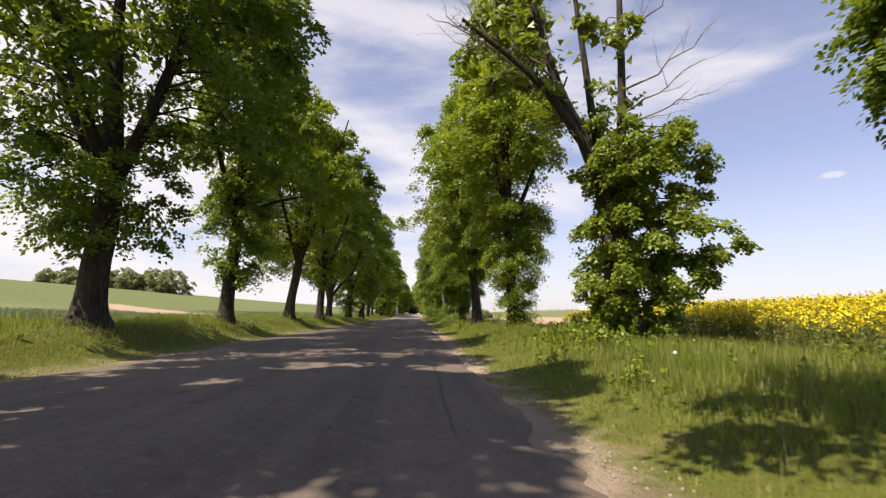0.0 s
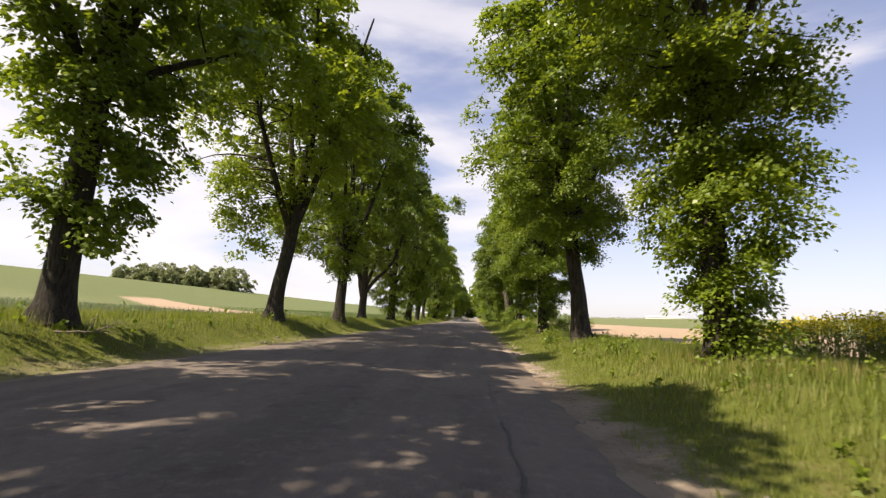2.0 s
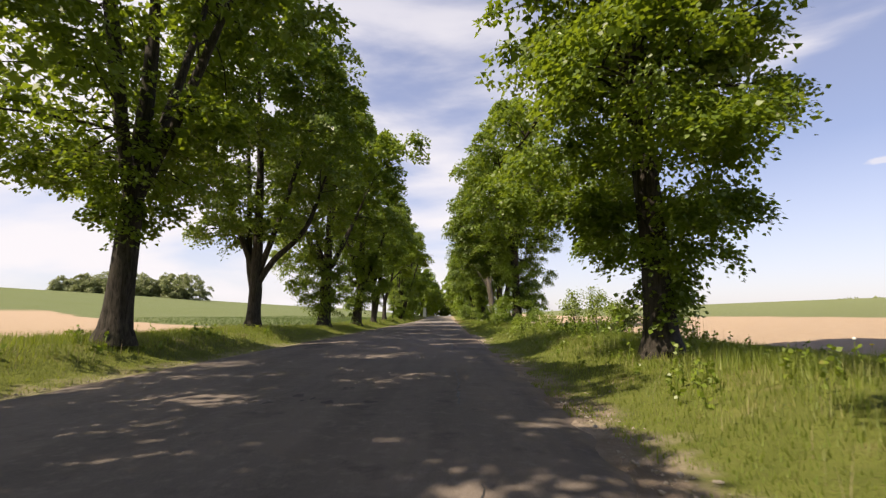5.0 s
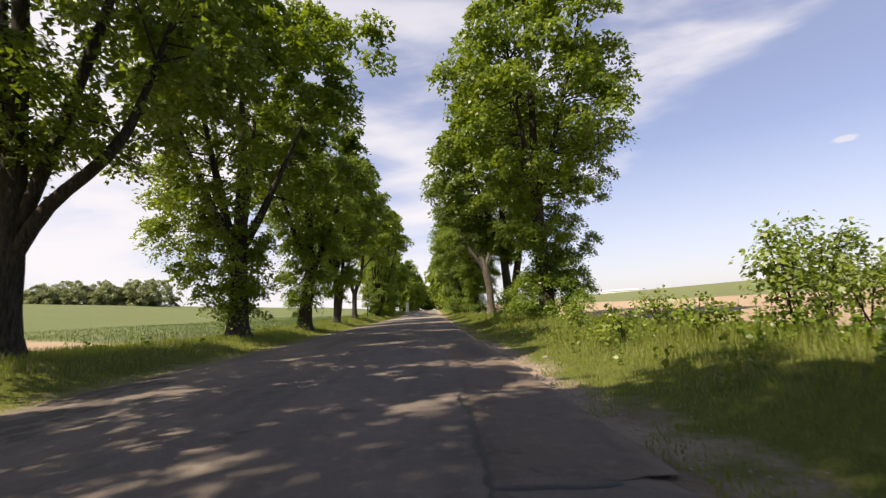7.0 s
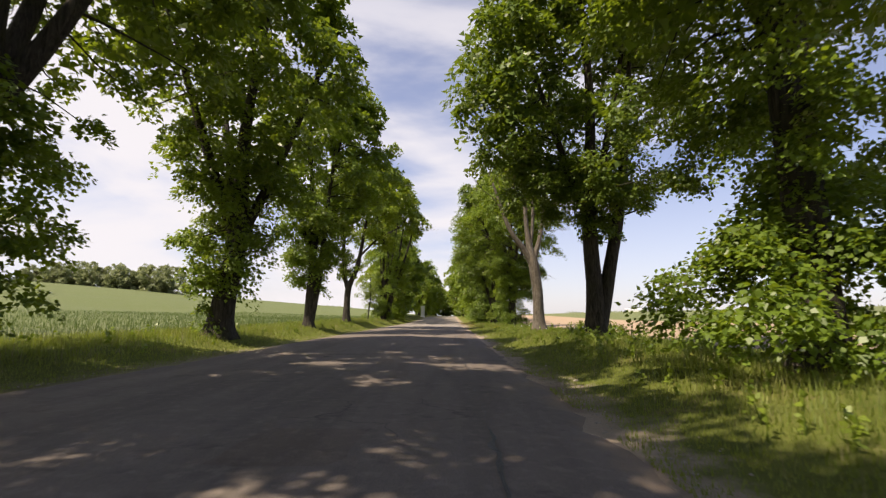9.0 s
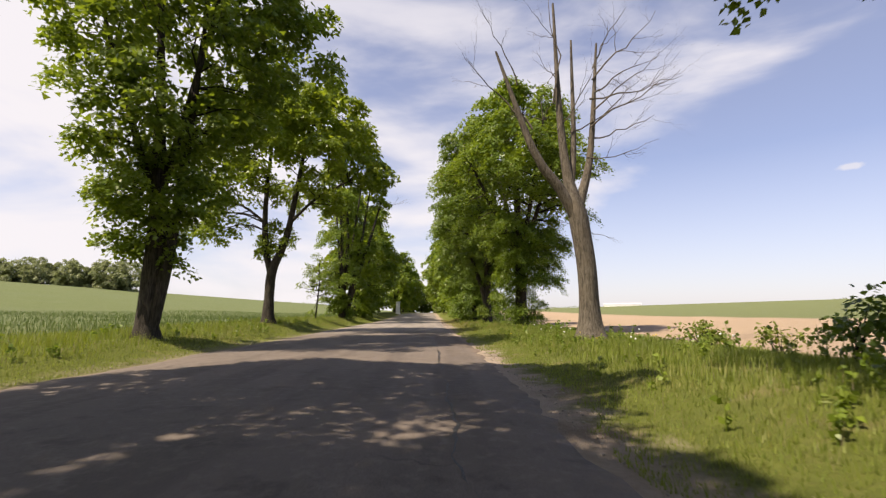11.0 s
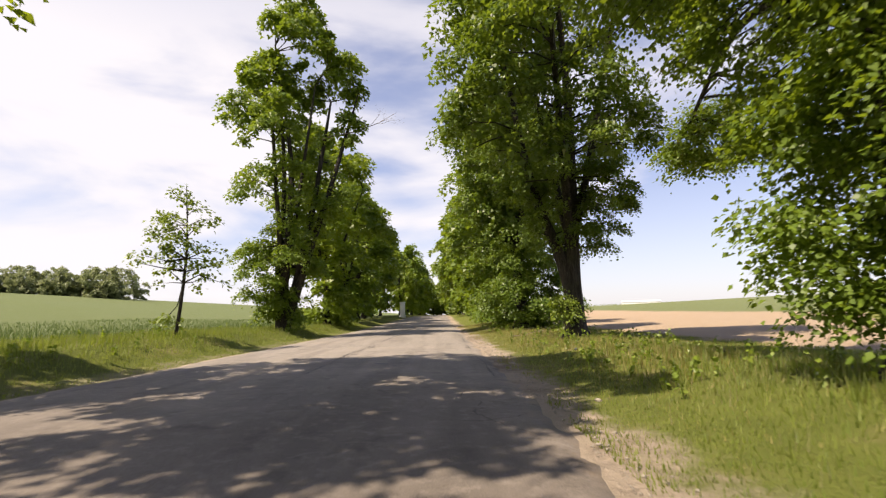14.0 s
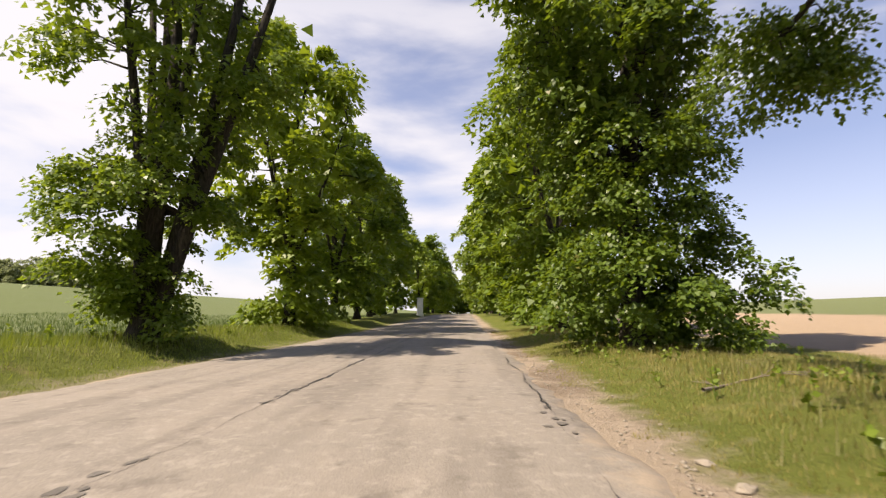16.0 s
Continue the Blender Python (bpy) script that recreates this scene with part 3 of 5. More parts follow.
# ---- trees ----
def build_tree(name, x, y, stems, lobes, leaves, leaf=0.125, mat=None, bark=None, seed=1, label="", clump=0.62, dead=(), yaw=0.0, twig_r=1.0, category="tree", group="", per_clump=125, fine=False):
    """A tree at x, y. stems: lines of (dx, dy, z, r), the first is the trunk. lobes: (dx, dy, z, rx, ry, rz, share) that hold the leaf clumps."""
    rng = np.random.default_rng(seed)
    mat, bark = mat or M_LEAF, bark or M_BARK
    base = new(name)
    base.location = (x, y, float(ground_z(x, y)) - 0.03)
    base.empty_display_size = 0.3
    tagged(base, label, category, group)
    nodes, radii = [], []
    for k, s in enumerate(stems):
        q = spline(s, 0.3 if k == 0 else 0.4)
        v, f = tube(q, 14 if k == 0 else 8, 0.10, 0.75 if k == 0 and q[0, 3] > 0.08 else 0.0, seed + k)
        mesh_object("trunk" if k == 0 else "limb", v, f, bark, base, smooth_shade=True)
        keep = q[len(q) // (3 if k == 0 else 4):]
        nodes.append(keep[:, :3])
        radii.append(keep[:, 3])
    nodes, radii = np.concatenate(nodes), np.concatenate(radii)
    lobes = [(*l[:6], l[6] * 2.0) if l[2] < 4.6 else l for l in lobes]
    total = sum(l[6] for l in lobes) or 1.0
    cents, outs, thin = [], [], []
    n_clump = max(6, int(leaves / per_clump))
    for dx, dy, z, rx, ry, rz, share in lobes:
        n = max(2, int(n_clump * share / total))
        away = np.array([dx, dy, 0.0]) / (math.hypot(dx, dy) + 0.8)
        u = rng.normal(size=(n, 3)) + away * 0.45 + np.array([0, 0, 0.25])
        u /= np.linalg.norm(u, axis=1)[:, None]
        r = rng.uniform(0.25, 1, n)[:, None] ** 0.4
        stray = rng.uniform(0, 1, n) < 0.17
        r = np.where(stray[:, None], r * 1.15 + 0.1, r)
        c = np.array([dx, dy, z]) + u * r * np.array([rx, ry, rz])
        c[:, 2] -= 0.22 * rz * (u[:, 0] ** 2 + u[:, 1] ** 2) + np.where(stray, 0.3 * rng.uniform(0, 1, n), 0)
        thin.append(stray)
        cents.append(c)
        outs.append(u)
    cents, outs = (np.concatenate(cents), np.concatenate(outs)) if lobes else (np.zeros((0, 3)), np.zeros((0, 3)))
    thin = np.concatenate(thin) if lobes else np.zeros(0, bool)
    ok = cents[:, 2] > 0.15
    if len(lobes) > 6:      # nothing is spent deep inside the crown
        mid, ext = np.array([l[:3] for l in lobes]), np.array([l[3:6] for l in lobes])
        deep = np.sum(np.linalg.norm((cents[:, None] - mid) / ext, axis=2) < 0.62, axis=1)
        ok &= (deep < 2) | (rng.uniform(0, 1, len(cents)) < 0.2)
    cents, outs, thin = cents[ok], outs[ok], thin[ok]
    order = np.argsort([np.min(np.linalg.norm(nodes - c, axis=1)) for c in cents])
    blocks = []
    for i in order:
        c = cents[i]
        dist = np.linalg.norm(nodes - c, axis=1) + np.where(nodes[:, 2] > c[2] + 0.4, 2.0 * (nodes[:, 2] - c[2]), 0) + 0.02 / np.maximum(radii, 0.01)
        b = int(np.argmin(dist))
        p0, ln = nodes[b], np.linalg.norm(nodes[b] - c)
        r0 = min(radii[b] * 0.75, (0.012 + 0.011 * ln) * twig_r)
        bend = rng.normal(size=3) * 0.10 * ln + np.array([0, 0, 0.12 * ln])
        t = np.linspace(0, 1, max(3, int(ln / 0.45)))[:, None]
        line = p0 * (1 - t) + c * t + bend * (4 * t * (1 - t))
        rr = r0 * (1 - 0.8 * t[:, 0])
        blocks.append(tube(np.column_stack([line, rr]), 4 if ln > 1 else 3))
        nodes, radii = np.concatenate([nodes, line[1:]]), np.concatenate([radii, rr[1:]])
    if blocks:
        v, f = joined(blocks)
        o = mesh_object("branchwork", v, f, bark, base, smooth_shade=True)
        o["kind"] = "stuff"
    if dead:
        blocks = []
        for (p, d, ln, r) in dead:
            grow = [(np.array(p, float), np.array(d, float) / np.linalg.norm(d), ln, r, 0)]
            while grow:
                q, dd, l, rad, lev = grow.pop()
                m = 9 if lev < 2 else 5
                t = np.linspace(0, 1, m)[:, None]
                jag = np.cumsum(rng.normal(size=(m, 3)) * 0.25 / m * l, axis=0)
                jag -= jag[0]
                line = q + dd * l * t + jag + np.array([0, 0, 0.10 * l]) * t * t
                blocks.append(tube(np.column_stack([line, rad * (1 - 0.85 * t[:, 0])]), 5 if lev < 2 else 3))
                if lev < 3:
                    for _ in range(4 if lev < 2 else 3):
                        k = rng.integers(2, m - 1)
                        nd = dd + rng.normal(size=3) * 0.55
                        grow.append((line[k], nd / np.linalg.norm(nd), l * rng.uniform(0.3, 0.55), rad * (1 - 0.9 * k / m) * 0.55, lev + 1))
        v, f = joined(blocks)
        o = mesh_object("deadwood", v, f, M_TWIG if bark is M_BARK else bark, base, "bare grey dead branches", smooth_shade=True)
        o["kind"] = "stuff"
    if len(cents):
        far = leaf >= 0.2
        low_c = (cents[:, 2] < (5.3 if fine else 4.6)) & (not far)
        many = np.where(low_c, 1.7 if fine else 1.0, 1.0)
        per = rng.poisson(leaves / len(cents) * many * np.where(thin, 0.45, 1.1)) + 4
        idx = np.repeat(np.arange(len(cents)), per)
        size = (clump * rng.uniform(0.6, 1.3, len(cents)) * np.where(thin, 0.75, 1.0) * np.where(low_c & (leaves > 4000), 0.50 if fine else 0.58, 1.0 if far else 0.72))[idx]
        # every clump is a ragged drooping dome of leaves
        ang, rr = rng.uniform(0, 2 * math.pi, len(idx)), rng.uniform(0, 1, len(idx)) ** 0.55
        flat = np.column_stack([np.cos(ang), np.sin(ang)]) * rr[:, None]
        tilt = (rng.normal(size=(len(cents), 2)) * 0.25 - outs[:, :2] * 0.35)[idx]
        h = 0.45 - 0.75 * rr ** 2 + np.sum(flat * tilt, axis=1) + rng.normal(size=len(idx)) * 0.17
        c = cents[idx] + np.column_stack([flat, h]) * size[:, None]
        c += rng.normal(size=c.shape) * 0.05
        c[:, 2] = np.maximum(c[:, 2], 0.12)
        od = np.column_stack([flat, 0 * h]) + outs[idx] * 0.35
        low = low_c[idx]
        if np.any(~low):
            ch = c[~low]
            ls = leaf * (1.0 if far else 0.86 + 0.07 * np.clip(ch[:, 2] - 4.5, 0, 7))
            v, f = leaf_shingles(rng, ch, ls, od[~low], 3)
            # larger leaves deep in the crown close it up
            n_in = int(leaves * 0.07)
            pick = rng.choice(len(lobes), n_in, p=np.array([l[6] for l in lobes]) / total)
            g = rng.normal(size=(n_in, 3))
            g *= (rng.uniform(0, 0.42, n_in) ** 0.5 / np.linalg.norm(g, axis=1))[:, None]
            ci = np.array([lobes[p][:3] for p in pick]) + g * np.array([lobes[p][3:6] for p in pick])
            ci = ci[ci[:, 2] > 4.2]
            g = rng.normal(size=ci.shape)
            v2, f2 = leaf_shingles(rng, ci, 0.18 if not far else leaf * 1.6, g, 3)
            v, f = joined([(v, f), (v2, f2)])
            o = mesh_object("crown", v, f, mat, base)
            o["kind"] = "stuff"
        if np.any(low):
            v, f = leaf_shingles(rng, c[low], leaf * (0.66 if fine else 0.80), od[low], 4)
            o = mesh_object("low_foliage", v, f, mat, base)
            o["kind"] = "stuff"
    base.rotation_euler = (0, 0, yaw)
    return base


def crown_lobes(rng, cx, cy, bottom, top, rad, n=18, share=1.0):
    """Uneven lobes in tiers: narrow where the crown begins, widest at mid height."""
    out = [(cx, cy, bottom + (top - bottom) * h, rad * 0.5, rad * 0.5, (top - bottom) * 0.16, 1.1 * share) for h in (0.35, 0.6, 0.82)]
    for h, count in ((0.04, 2), (0.16, 3), (0.34, 5), (0.55, 5), (0.76, 5), (0.93, 3)):
        wide = rad * float(np.interp(h, [0, 0.12, 0.25, 0.42, 0.65, 0.85, 1.0], [0.36, 0.52, 0.80, 1.0, 0.97, 0.66, 0.28]))
        turn = rng.uniform(0, 6.28)
        for k in range(count):
            a = turn + k * 2 * math.pi / count + rng.uniform(-0.35, 0.35)
            lr = rad * rng.uniform(0.26, 0.40) * (0.75 + 0.25 * wide / rad)
            r = max(0.1, wide * rng.uniform(0.85, 1.12) - lr)
            out.append((cx + math.cos(a) * r, cy + math.sin(a) * r * 1.22, bottom + (top - bottom) * (h + rng.uniform(-0.04, 0.04)), lr, lr * 1.15, lr * 0.85, share * (lr / rad / 0.33) ** 2))
    return out


def crown_of(rng, reach, deep=1.05, gap=0.12, share=1.0):
    """Lobes of a crown from its reach (height, towards -x, towards +x) at a few heights; wide boughs in tiers with gaps between."""
    hs, lf, rt = np.array(reach, float).T
    out, z = [], hs[0]
    while z <= hs[-1]:
        l, r = np.interp(z, hs, lf), np.interp(z, hs, rt)
        w, cx = (l + r) / 2, (r - l) / 2
        lr = float(np.clip(0.40 * w, 0.38, 1.25)) * rng.uniform(0.9, 1.1)
        ring = w - lr - (0.12 if w > 1.5 else 0.05)
        if ring < 0.35:
            out.append((cx, 0, z, w * 0.85, w * 0.9, lr * 0.8, share * 1.4 * (w + 0.2) ** 2))
        else:
            count = max(3, int(round(2 * math.pi * ring / (1.75 * lr))))
            turn = rng.uniform(0, 6.28)
            for k in range(count):
                if w > 1.6 and rng.uniform() < gap:
                    continue
                a = turn + (k + rng.uniform(-0.3, 0.3)) * 2 * math.pi / count
                q = rng.uniform(0.82, 1.04) * ring
                lk = lr * rng.uniform(0.8, 1.15)
                out.append((cx + math.cos(a) * q, math.sin(a) * q * deep, z + rng.uniform(-0.25, 0.25), lk, lk * 1.1, lk * 0.72, share * lk * lk * 1.3))
            if w > 2.2:
                out.append((cx, 0, z, ring * 0.6, ring * 0.6, 0.6, share * 0.5))
        z += max(0.55, lr * 1.0)
    return out


def stems_for(rng, r, fork, top, lean=(0, 0), n=3, spread=1.8):
    """Trunk to the fork, one leader and n limbs."""
    lx, ly = lean
    trunk = [(0, 0, 0, r * 1.12), (lx * fork * 0.3, ly * fork * 0.3, fork * 0.4, r), (lx * fork, ly * fork, fork, r * 0.88)]
    fx, fy = lx * fork, ly * fork
    trunk += [(fx * 1.5 + rng.uniform(-0.3, 0.3), fy * 1.5, fork + (top - fork) * 0.4, r * 0.5), (fx * 1.8 + rng.uniform(-0.5, 0.5), fy * 1.8 + rng.uniform(-0.5, 0.5), fork + (top - fork) * 0.85, 0.04)]
    stems = [trunk]
    for k in range(n):
        a = k * 2 * math.pi / n + rng.uniform(-0.5, 0.5)
        s = spread * rng.uniform(0.75, 1.25)
        h = rng.uniform(0.55, 0.85) * (top - fork)
        z0 = fork * rng.uniform(0.86, 1.1)
        f0 = z0 / fork
        stems.append([(fx * f0, fy * f0, z0, r * 0.55), (fx + math.cos(a) * s * 0.5, fy + math.sin(a) * s * 0.5, z0 + h * 0.35, r * 0.42), (fx + math.cos(a) * s * 1.3, fy + math.sin(a) * s * 1.3, z0 + h, 0.035)])
    return stems


def lime(x, y, r=0.27, fork=3.2, top=14.0, rad=4.2, bottom=2.6, lean=(0, 0), n=3, spread=1.8, seed=1, leaves=24000, mat=None, extra=(), extra_stems=(), centre=None, label="", dead=(), leaf=0.142, reach=None, gap=0.12, deep=1.05, name="lime_tree", clump=0.72, bark=None):
    rng = np.random.default_rng(seed)
    cx, cy = centre if centre else (lean[0] * fork * 1.5, lean[1] * fork * 1.5)
    lobes = crown_of(rng, reach, deep, gap) if reach else crown_lobes(rng, cx, cy, bottom, top, rad - 0.35)
    lobes += list(extra)
    return build_tree(name, x, y, stems_for(rng, r, fork, top, lean, n, spread) + list(extra_stems), lobes, int(leaves * (1.5 if x > 0 else 1.3)), leaf * 0.9, mat, bark, seed, label or "tall roadside lime tree with dark bark and dense green crown", clump, dead, group="trees along the road", fine=x > 0 and y < 95 and leaf < 0.2, per_clump=145)


# left row of the avenue
# the first two stand out of view, added to shade the near road
lime(-7.4, -7.5, 0.26, 3.4, 13.0, 4.7, 2.4, seed=9, leaves=9000, mat=M_LEAF_D, leaf=0.28)
# reach and extra boughs of this unseen tree are set by its road shadow
lime(-7.4, 1.8, 0.26, 3.4, 14.0, 4.4, 2.4, seed=10, deep=0.62, reach=[(2.4, 2, 2), (4, 4, 3.4), (7, 4.4, 4.6), (10, 4, 4.5), (13, 2.4, 2.3), (14.5, 1, 0.9)], leaves=27000, mat=M_LEAF_D, leaf=0.21,
     extra=[(-0.6, 4.6, 7.0, 1.7, 1.6, 1.3, 2.2), (0.8, 4.3, 8.0, 1.8, 1.7, 1.3, 2.4), (1.9, 3.9, 9.0, 1.8, 1.7, 1.3, 2.4)])
lime(-7.45, 11.5, 0.30, 3.3, 12.0, 4.4, 3.0, (0.06, 0.0), 4, 2.2, seed=11, gap=0.12, deep=0.68, reach=[(2.0, 1.6, 1.6), (2.9, 2.6, 2.2), (4.6, 3.8, 3.8), (6.2, 4.2, 5.0), (9, 4, 5.0), (11, 2.8, 3.4), (13, 1.5, 1.8)], leaves=36000, mat=M_LEAF_D,
     extra=[(-0.5, 4.1, 6.5, 1.9, 1.8, 1.3, 2.8), (0.7, 4.0, 8.0, 1.9, 1.8, 1.4, 2.8), (1.9, 3.7, 9.4, 1.8, 1.7, 1.3, 3.0), (-0.7, -3.9, 6.4, 1.7, 1.7, 1.3, 3.0), (0.6, -4.2, 7.8, 1.8, 1.7, 1.3, 3.2), (2.1, -4.4, 9.1, 1.8, 1.7, 1.3, 3.2)],
     label="massive roadside lime with dark trunk and low hanging crown")
lime(-7.05, 18.4, 0.24, 3.6, 13.0, 3.8, 2.8, (0.06, 0.0), 3, 1.4, seed=12, gap=0.2, deep=1.05, reach=[(1.7, 0.6, 1.2), (3.1, 1.2, 1.6), (4.6, 1.3, 1.9), (6, 1.4, 2.3), (7.5, 1.7, 3.4), (9.6, 1.9, 3.0), (13, 1, 1.2)], leaves=29000, centre=(0.7, 0.0),
     extra=[(0.2, 3.0, 7.8, 1.9, 1.9, 1.5, 3.2), (0.7, 3.3, 9.8, 1.8, 1.8, 1.4, 2.8), (-0.8, 3.1, 6.4, 1.5, 1.6, 1.1, 2.2), (2.5, 0, 5.2, 0.9, 0.9, 0.55, 0.8), (0.6, -2.5, 9.2, 1.7, 1.5, 1.2, 2.2)],
     extra_stems=[[(0.3, 0, 3.9, 0.09), (1.4, 0, 4.5, 0.07), (3.0, 0.1, 4.9, 0.03)]], label="slender roadside lime leaning towards the road")
lime(-7.1, 27.5, 0.245, 3.4, 14.4, 4.7, 3.2, (0.14, 0.0), 3, 1.8, seed=13, gap=0.17, deep=1.22, reach=[(4.2, 0.9, 0.9), (5.0, 3.2, 2.4), (7.1, 4.1, 4.6), (10, 3.6, 3.8), (13.6, 1.6, 1.6)], leaves=29000, mat=M_LEAF_Y, centre=(0.5, 0.0),
     extra=[(-1.1, -0.2, 3.1, 0.8, 0.8, 0.85, 1.6), (-1.5, -0.3, 3.7, 0.6, 0.6, 0.5, 0.7), (0.4, -3.6, 9.2, 1.9, 1.7, 1.4, 2.6)], label="leaning roadside lime with a low leafy side branch")
lime(-6.95, 35.3, 0.25, 2.8, 12.5, 4.9, 2.6, (0.05, 0.0), 4, 2.2, seed=14, gap=0.16, deep=1.22, reach=[(2.6, 0.8, 0.8), (3.4, 2.2, 1.5), (5.1, 4.7, 3.6), (7.7, 4.4, 4.6), (11, 4.0, 4.5), (14, 2.0, 2.2)], leaves=37000,
     extra=[(0.6, -3.6, 8.0, 1.9, 1.6, 1.4, 2.4)], label="straight roadside lime with a broad rounded crown")
lime(-8.0, 45.0, 0.26, 2.2, 14.6, 4.9, 3.6, (0.03, 0.0), 2, 1.6, seed=15, gap=0.1, deep=1.35, reach=[(3.9, 1.8, 1.0), (4.7, 3.2, 2.4), (6.2, 4.2, 4.4), (8.0, 4.4, 5.2), (11, 4, 5.0), (14, 2.4, 3.2)], leaves=41000, mat=M_LEAF_D, centre=(0.7, 0.0),
     extra_stems=[[(0.05, 0, 1.7, 0.15), (0.75, 0, 2.8, 0.13), (2.0, 0.2, 4.2, 0.10), (2.9, 0.4, 7.0, 0.03)], [(0.0, 0, 1.5, 0.17), (-0.3, 0.1, 3.0, 0.14), (-0.5, 0.3, 6.0, 0.09), (-0.8, 0.5, 9.5, 0.03)]],
     extra=[], label="forked roadside tree with two dark stems")
lime(-7.5, 54.4, 0.345, 3.0, 13.0, 5.0, 3.9, (0.03, 0.0), 4, 1.8, seed=16, gap=0.1, deep=1.22, reach=[(1.0, 1.3, 1.1), (2.7, 2.6, 1.8), (4.5, 3.7, 2.0), (5.5, 4.1, 3.2), (7.3, 4.5, 5.2), (8.8, 4.1, 5.2), (12, 3, 4), (14.5, 1, 1.4)], leaves=48000, mat=M_LEAF, centre=(0.2, 0.0),
     extra=[(3.6, -3.2, 9.6, 1.8, 1.6, 1.3, 2.2), (4.5, -1.6, 10.6, 1.6, 1.6, 1.2, 1.8), (2.2, -3.8, 9.0, 1.8, 1.6, 1.3, 2.0)], label="dense roadside lime leafy almost to the ground")
lime(-6.95, 61.8, 0.32, 3.0, 11.8, 4.0, 3.2, (0.12, 0.0), 3, 1.7, seed=17, gap=0.18, deep=0.88, reach=[(1.5, 0.9, 0.7), (2.1, 1.4, 1.1), (4.2, 2.0, 2.6), (7.1, 3.6, 4.2), (9, 3.5, 4.6), (12, 2, 2.4)], leaves=28000, mat=M_LEAF, centre=(0.4, -1.0),
     extra=[(-0.45, -0.2, 0.5, 0.35, 0.3, 0.35, 0.3)], label="leaning roadside lime with fresh shoots at its foot")
lime(-7.1, 71.2, 0.21, 3.2, 12.6, 4.5, 3.2, (0.02, 0.0), 2, 1.2, seed=18, gap=0.26, deep=1.1, reach=[(2.1, 0.8, 0.8), (4.2, 1.9, 2.4), (7.2, 3.1, 3.8), (10, 3, 3.9), (13, 1.4, 1.6)], leaves=33000, centre=(0.5, 0.0),
     extra_stems=[[(0.1, 0, 0.1, 0.17), (0.35, 0.1, 2.0, 0.15), (0.6, 0.2, 5.0, 0.11), (0.9, 0.2, 9.0, 0.04)]],
     extra=[(-0.6, 3.3, 7.0, 1.6, 1.5, 1.2, 1.3), (1.0, 3.4, 8.2, 1.7, 1.6, 1.2, 1.5), (2.6, 3.2, 9.2, 1.6, 1.5, 1.2, 1.4), (3.6, 2.0, 8.6, 1.3, 1.3, 1.0, 1.0)], label="twin-stemmed roadside lime with leafy lower twigs")
build_tree("lime_tree", -7.35, 81.0, [[(0, 0, 0, 0.25), (0.02, 0, 1.2, 0.21), (0.1, 0, 2.4, 0.2), (0.65, 0, 3.9, 0.15), (1.05, 0.1, 6.3, 0.11), (1.6, 0.3, 10.5, 0.03)],
           [(0.06, 0, 2.2, 0.16), (-0.25, 0, 3.6, 0.14), (-0.35, 0.1, 6.0, 0.10), (-0.1, 0.3, 10.5, 0.03)], [(0.8, 0, 4.6, 0.08), (2.0, 0, 5.8, 0.06), (3.4, 0.1, 6.6, 0.03)], [(-0.3, 0, 4.6, 0.07), (-1.4, 0, 5.4, 0.05), (-2.6, 0, 5.6, 0.03)]],
           [(-2.4, 0, 4.6, 1.2, 1.2, 1.0, 1.2), (-1.8, -0.2, 6.6, 1.5, 1.4, 1.0, 1.2), (3.6, 0.6, 7.4, 1.6, 1.3, 1.2, 1.5), (2.2, 0.2, 5.6, 1.2, 1.0, 0.8, 0.6), (0.6, 0.6, 9.4, 2.8, 2.2, 1.6, 2.2), (0.8, 0.8, 10.8, 2.4, 1.8, 1.2, 1.4), (0.6, -0.8, 7.6, 1.8, 1.8, 1.0, 0.9), (0.2, 0.3, 3.9, 0.9, 0.8, 0.8, 0.6), (-2.6, 0.8, 8.6, 1.6, 1.5, 1.2, 1.0), (3.0, 1.2, 9.2, 1.6, 1.5, 1.2, 1.0), (0.8, -2.8, 8.8, 2.2, 1.6, 1.8, 2.0), (2.4, -2.6, 7.6, 1.6, 1.5, 1.3, 1.2), (0.4, 2.2, 6.8, 1.5, 1.4, 1.0, 0.9), (3.0, -1.6, 9.2, 1.4, 1.4, 1.2, 1.0)],
           32000, 0.142, M_LEAF_Y, seed=19, clump=0.66, label="open-crowned roadside tree with a forked trunk", group="trees along the road")
build_tree("sapling", -7.5, 90.7, [[(0, 0, 0, 0.05), (0.12, 0, 1.2, 0.045), (0.2, 0, 2.6, 0.03), (0.1, 0, 4.4, 0.01)]],
           [(0.1, 0, 3.1, 0.85, 0.85, 1.3, 1.8), (-0.5, 0, 2.6, 0.55, 0.6, 0.5, 0.6), (0.85, 0.1, 2.1, 0.5, 0.5, 0.45, 0.5), (0.2, 0, 1.9, 0.6, 0.6, 0.5, 0.5), (-0.2, 0, 0.35, 0.35, 0.35, 0.2, 0.25)], 1900, 0.12, M_SHOOT, seed=20, clump=0.34, per_clump=40, label="young slender sapling with thin trunk and sparse leaves")
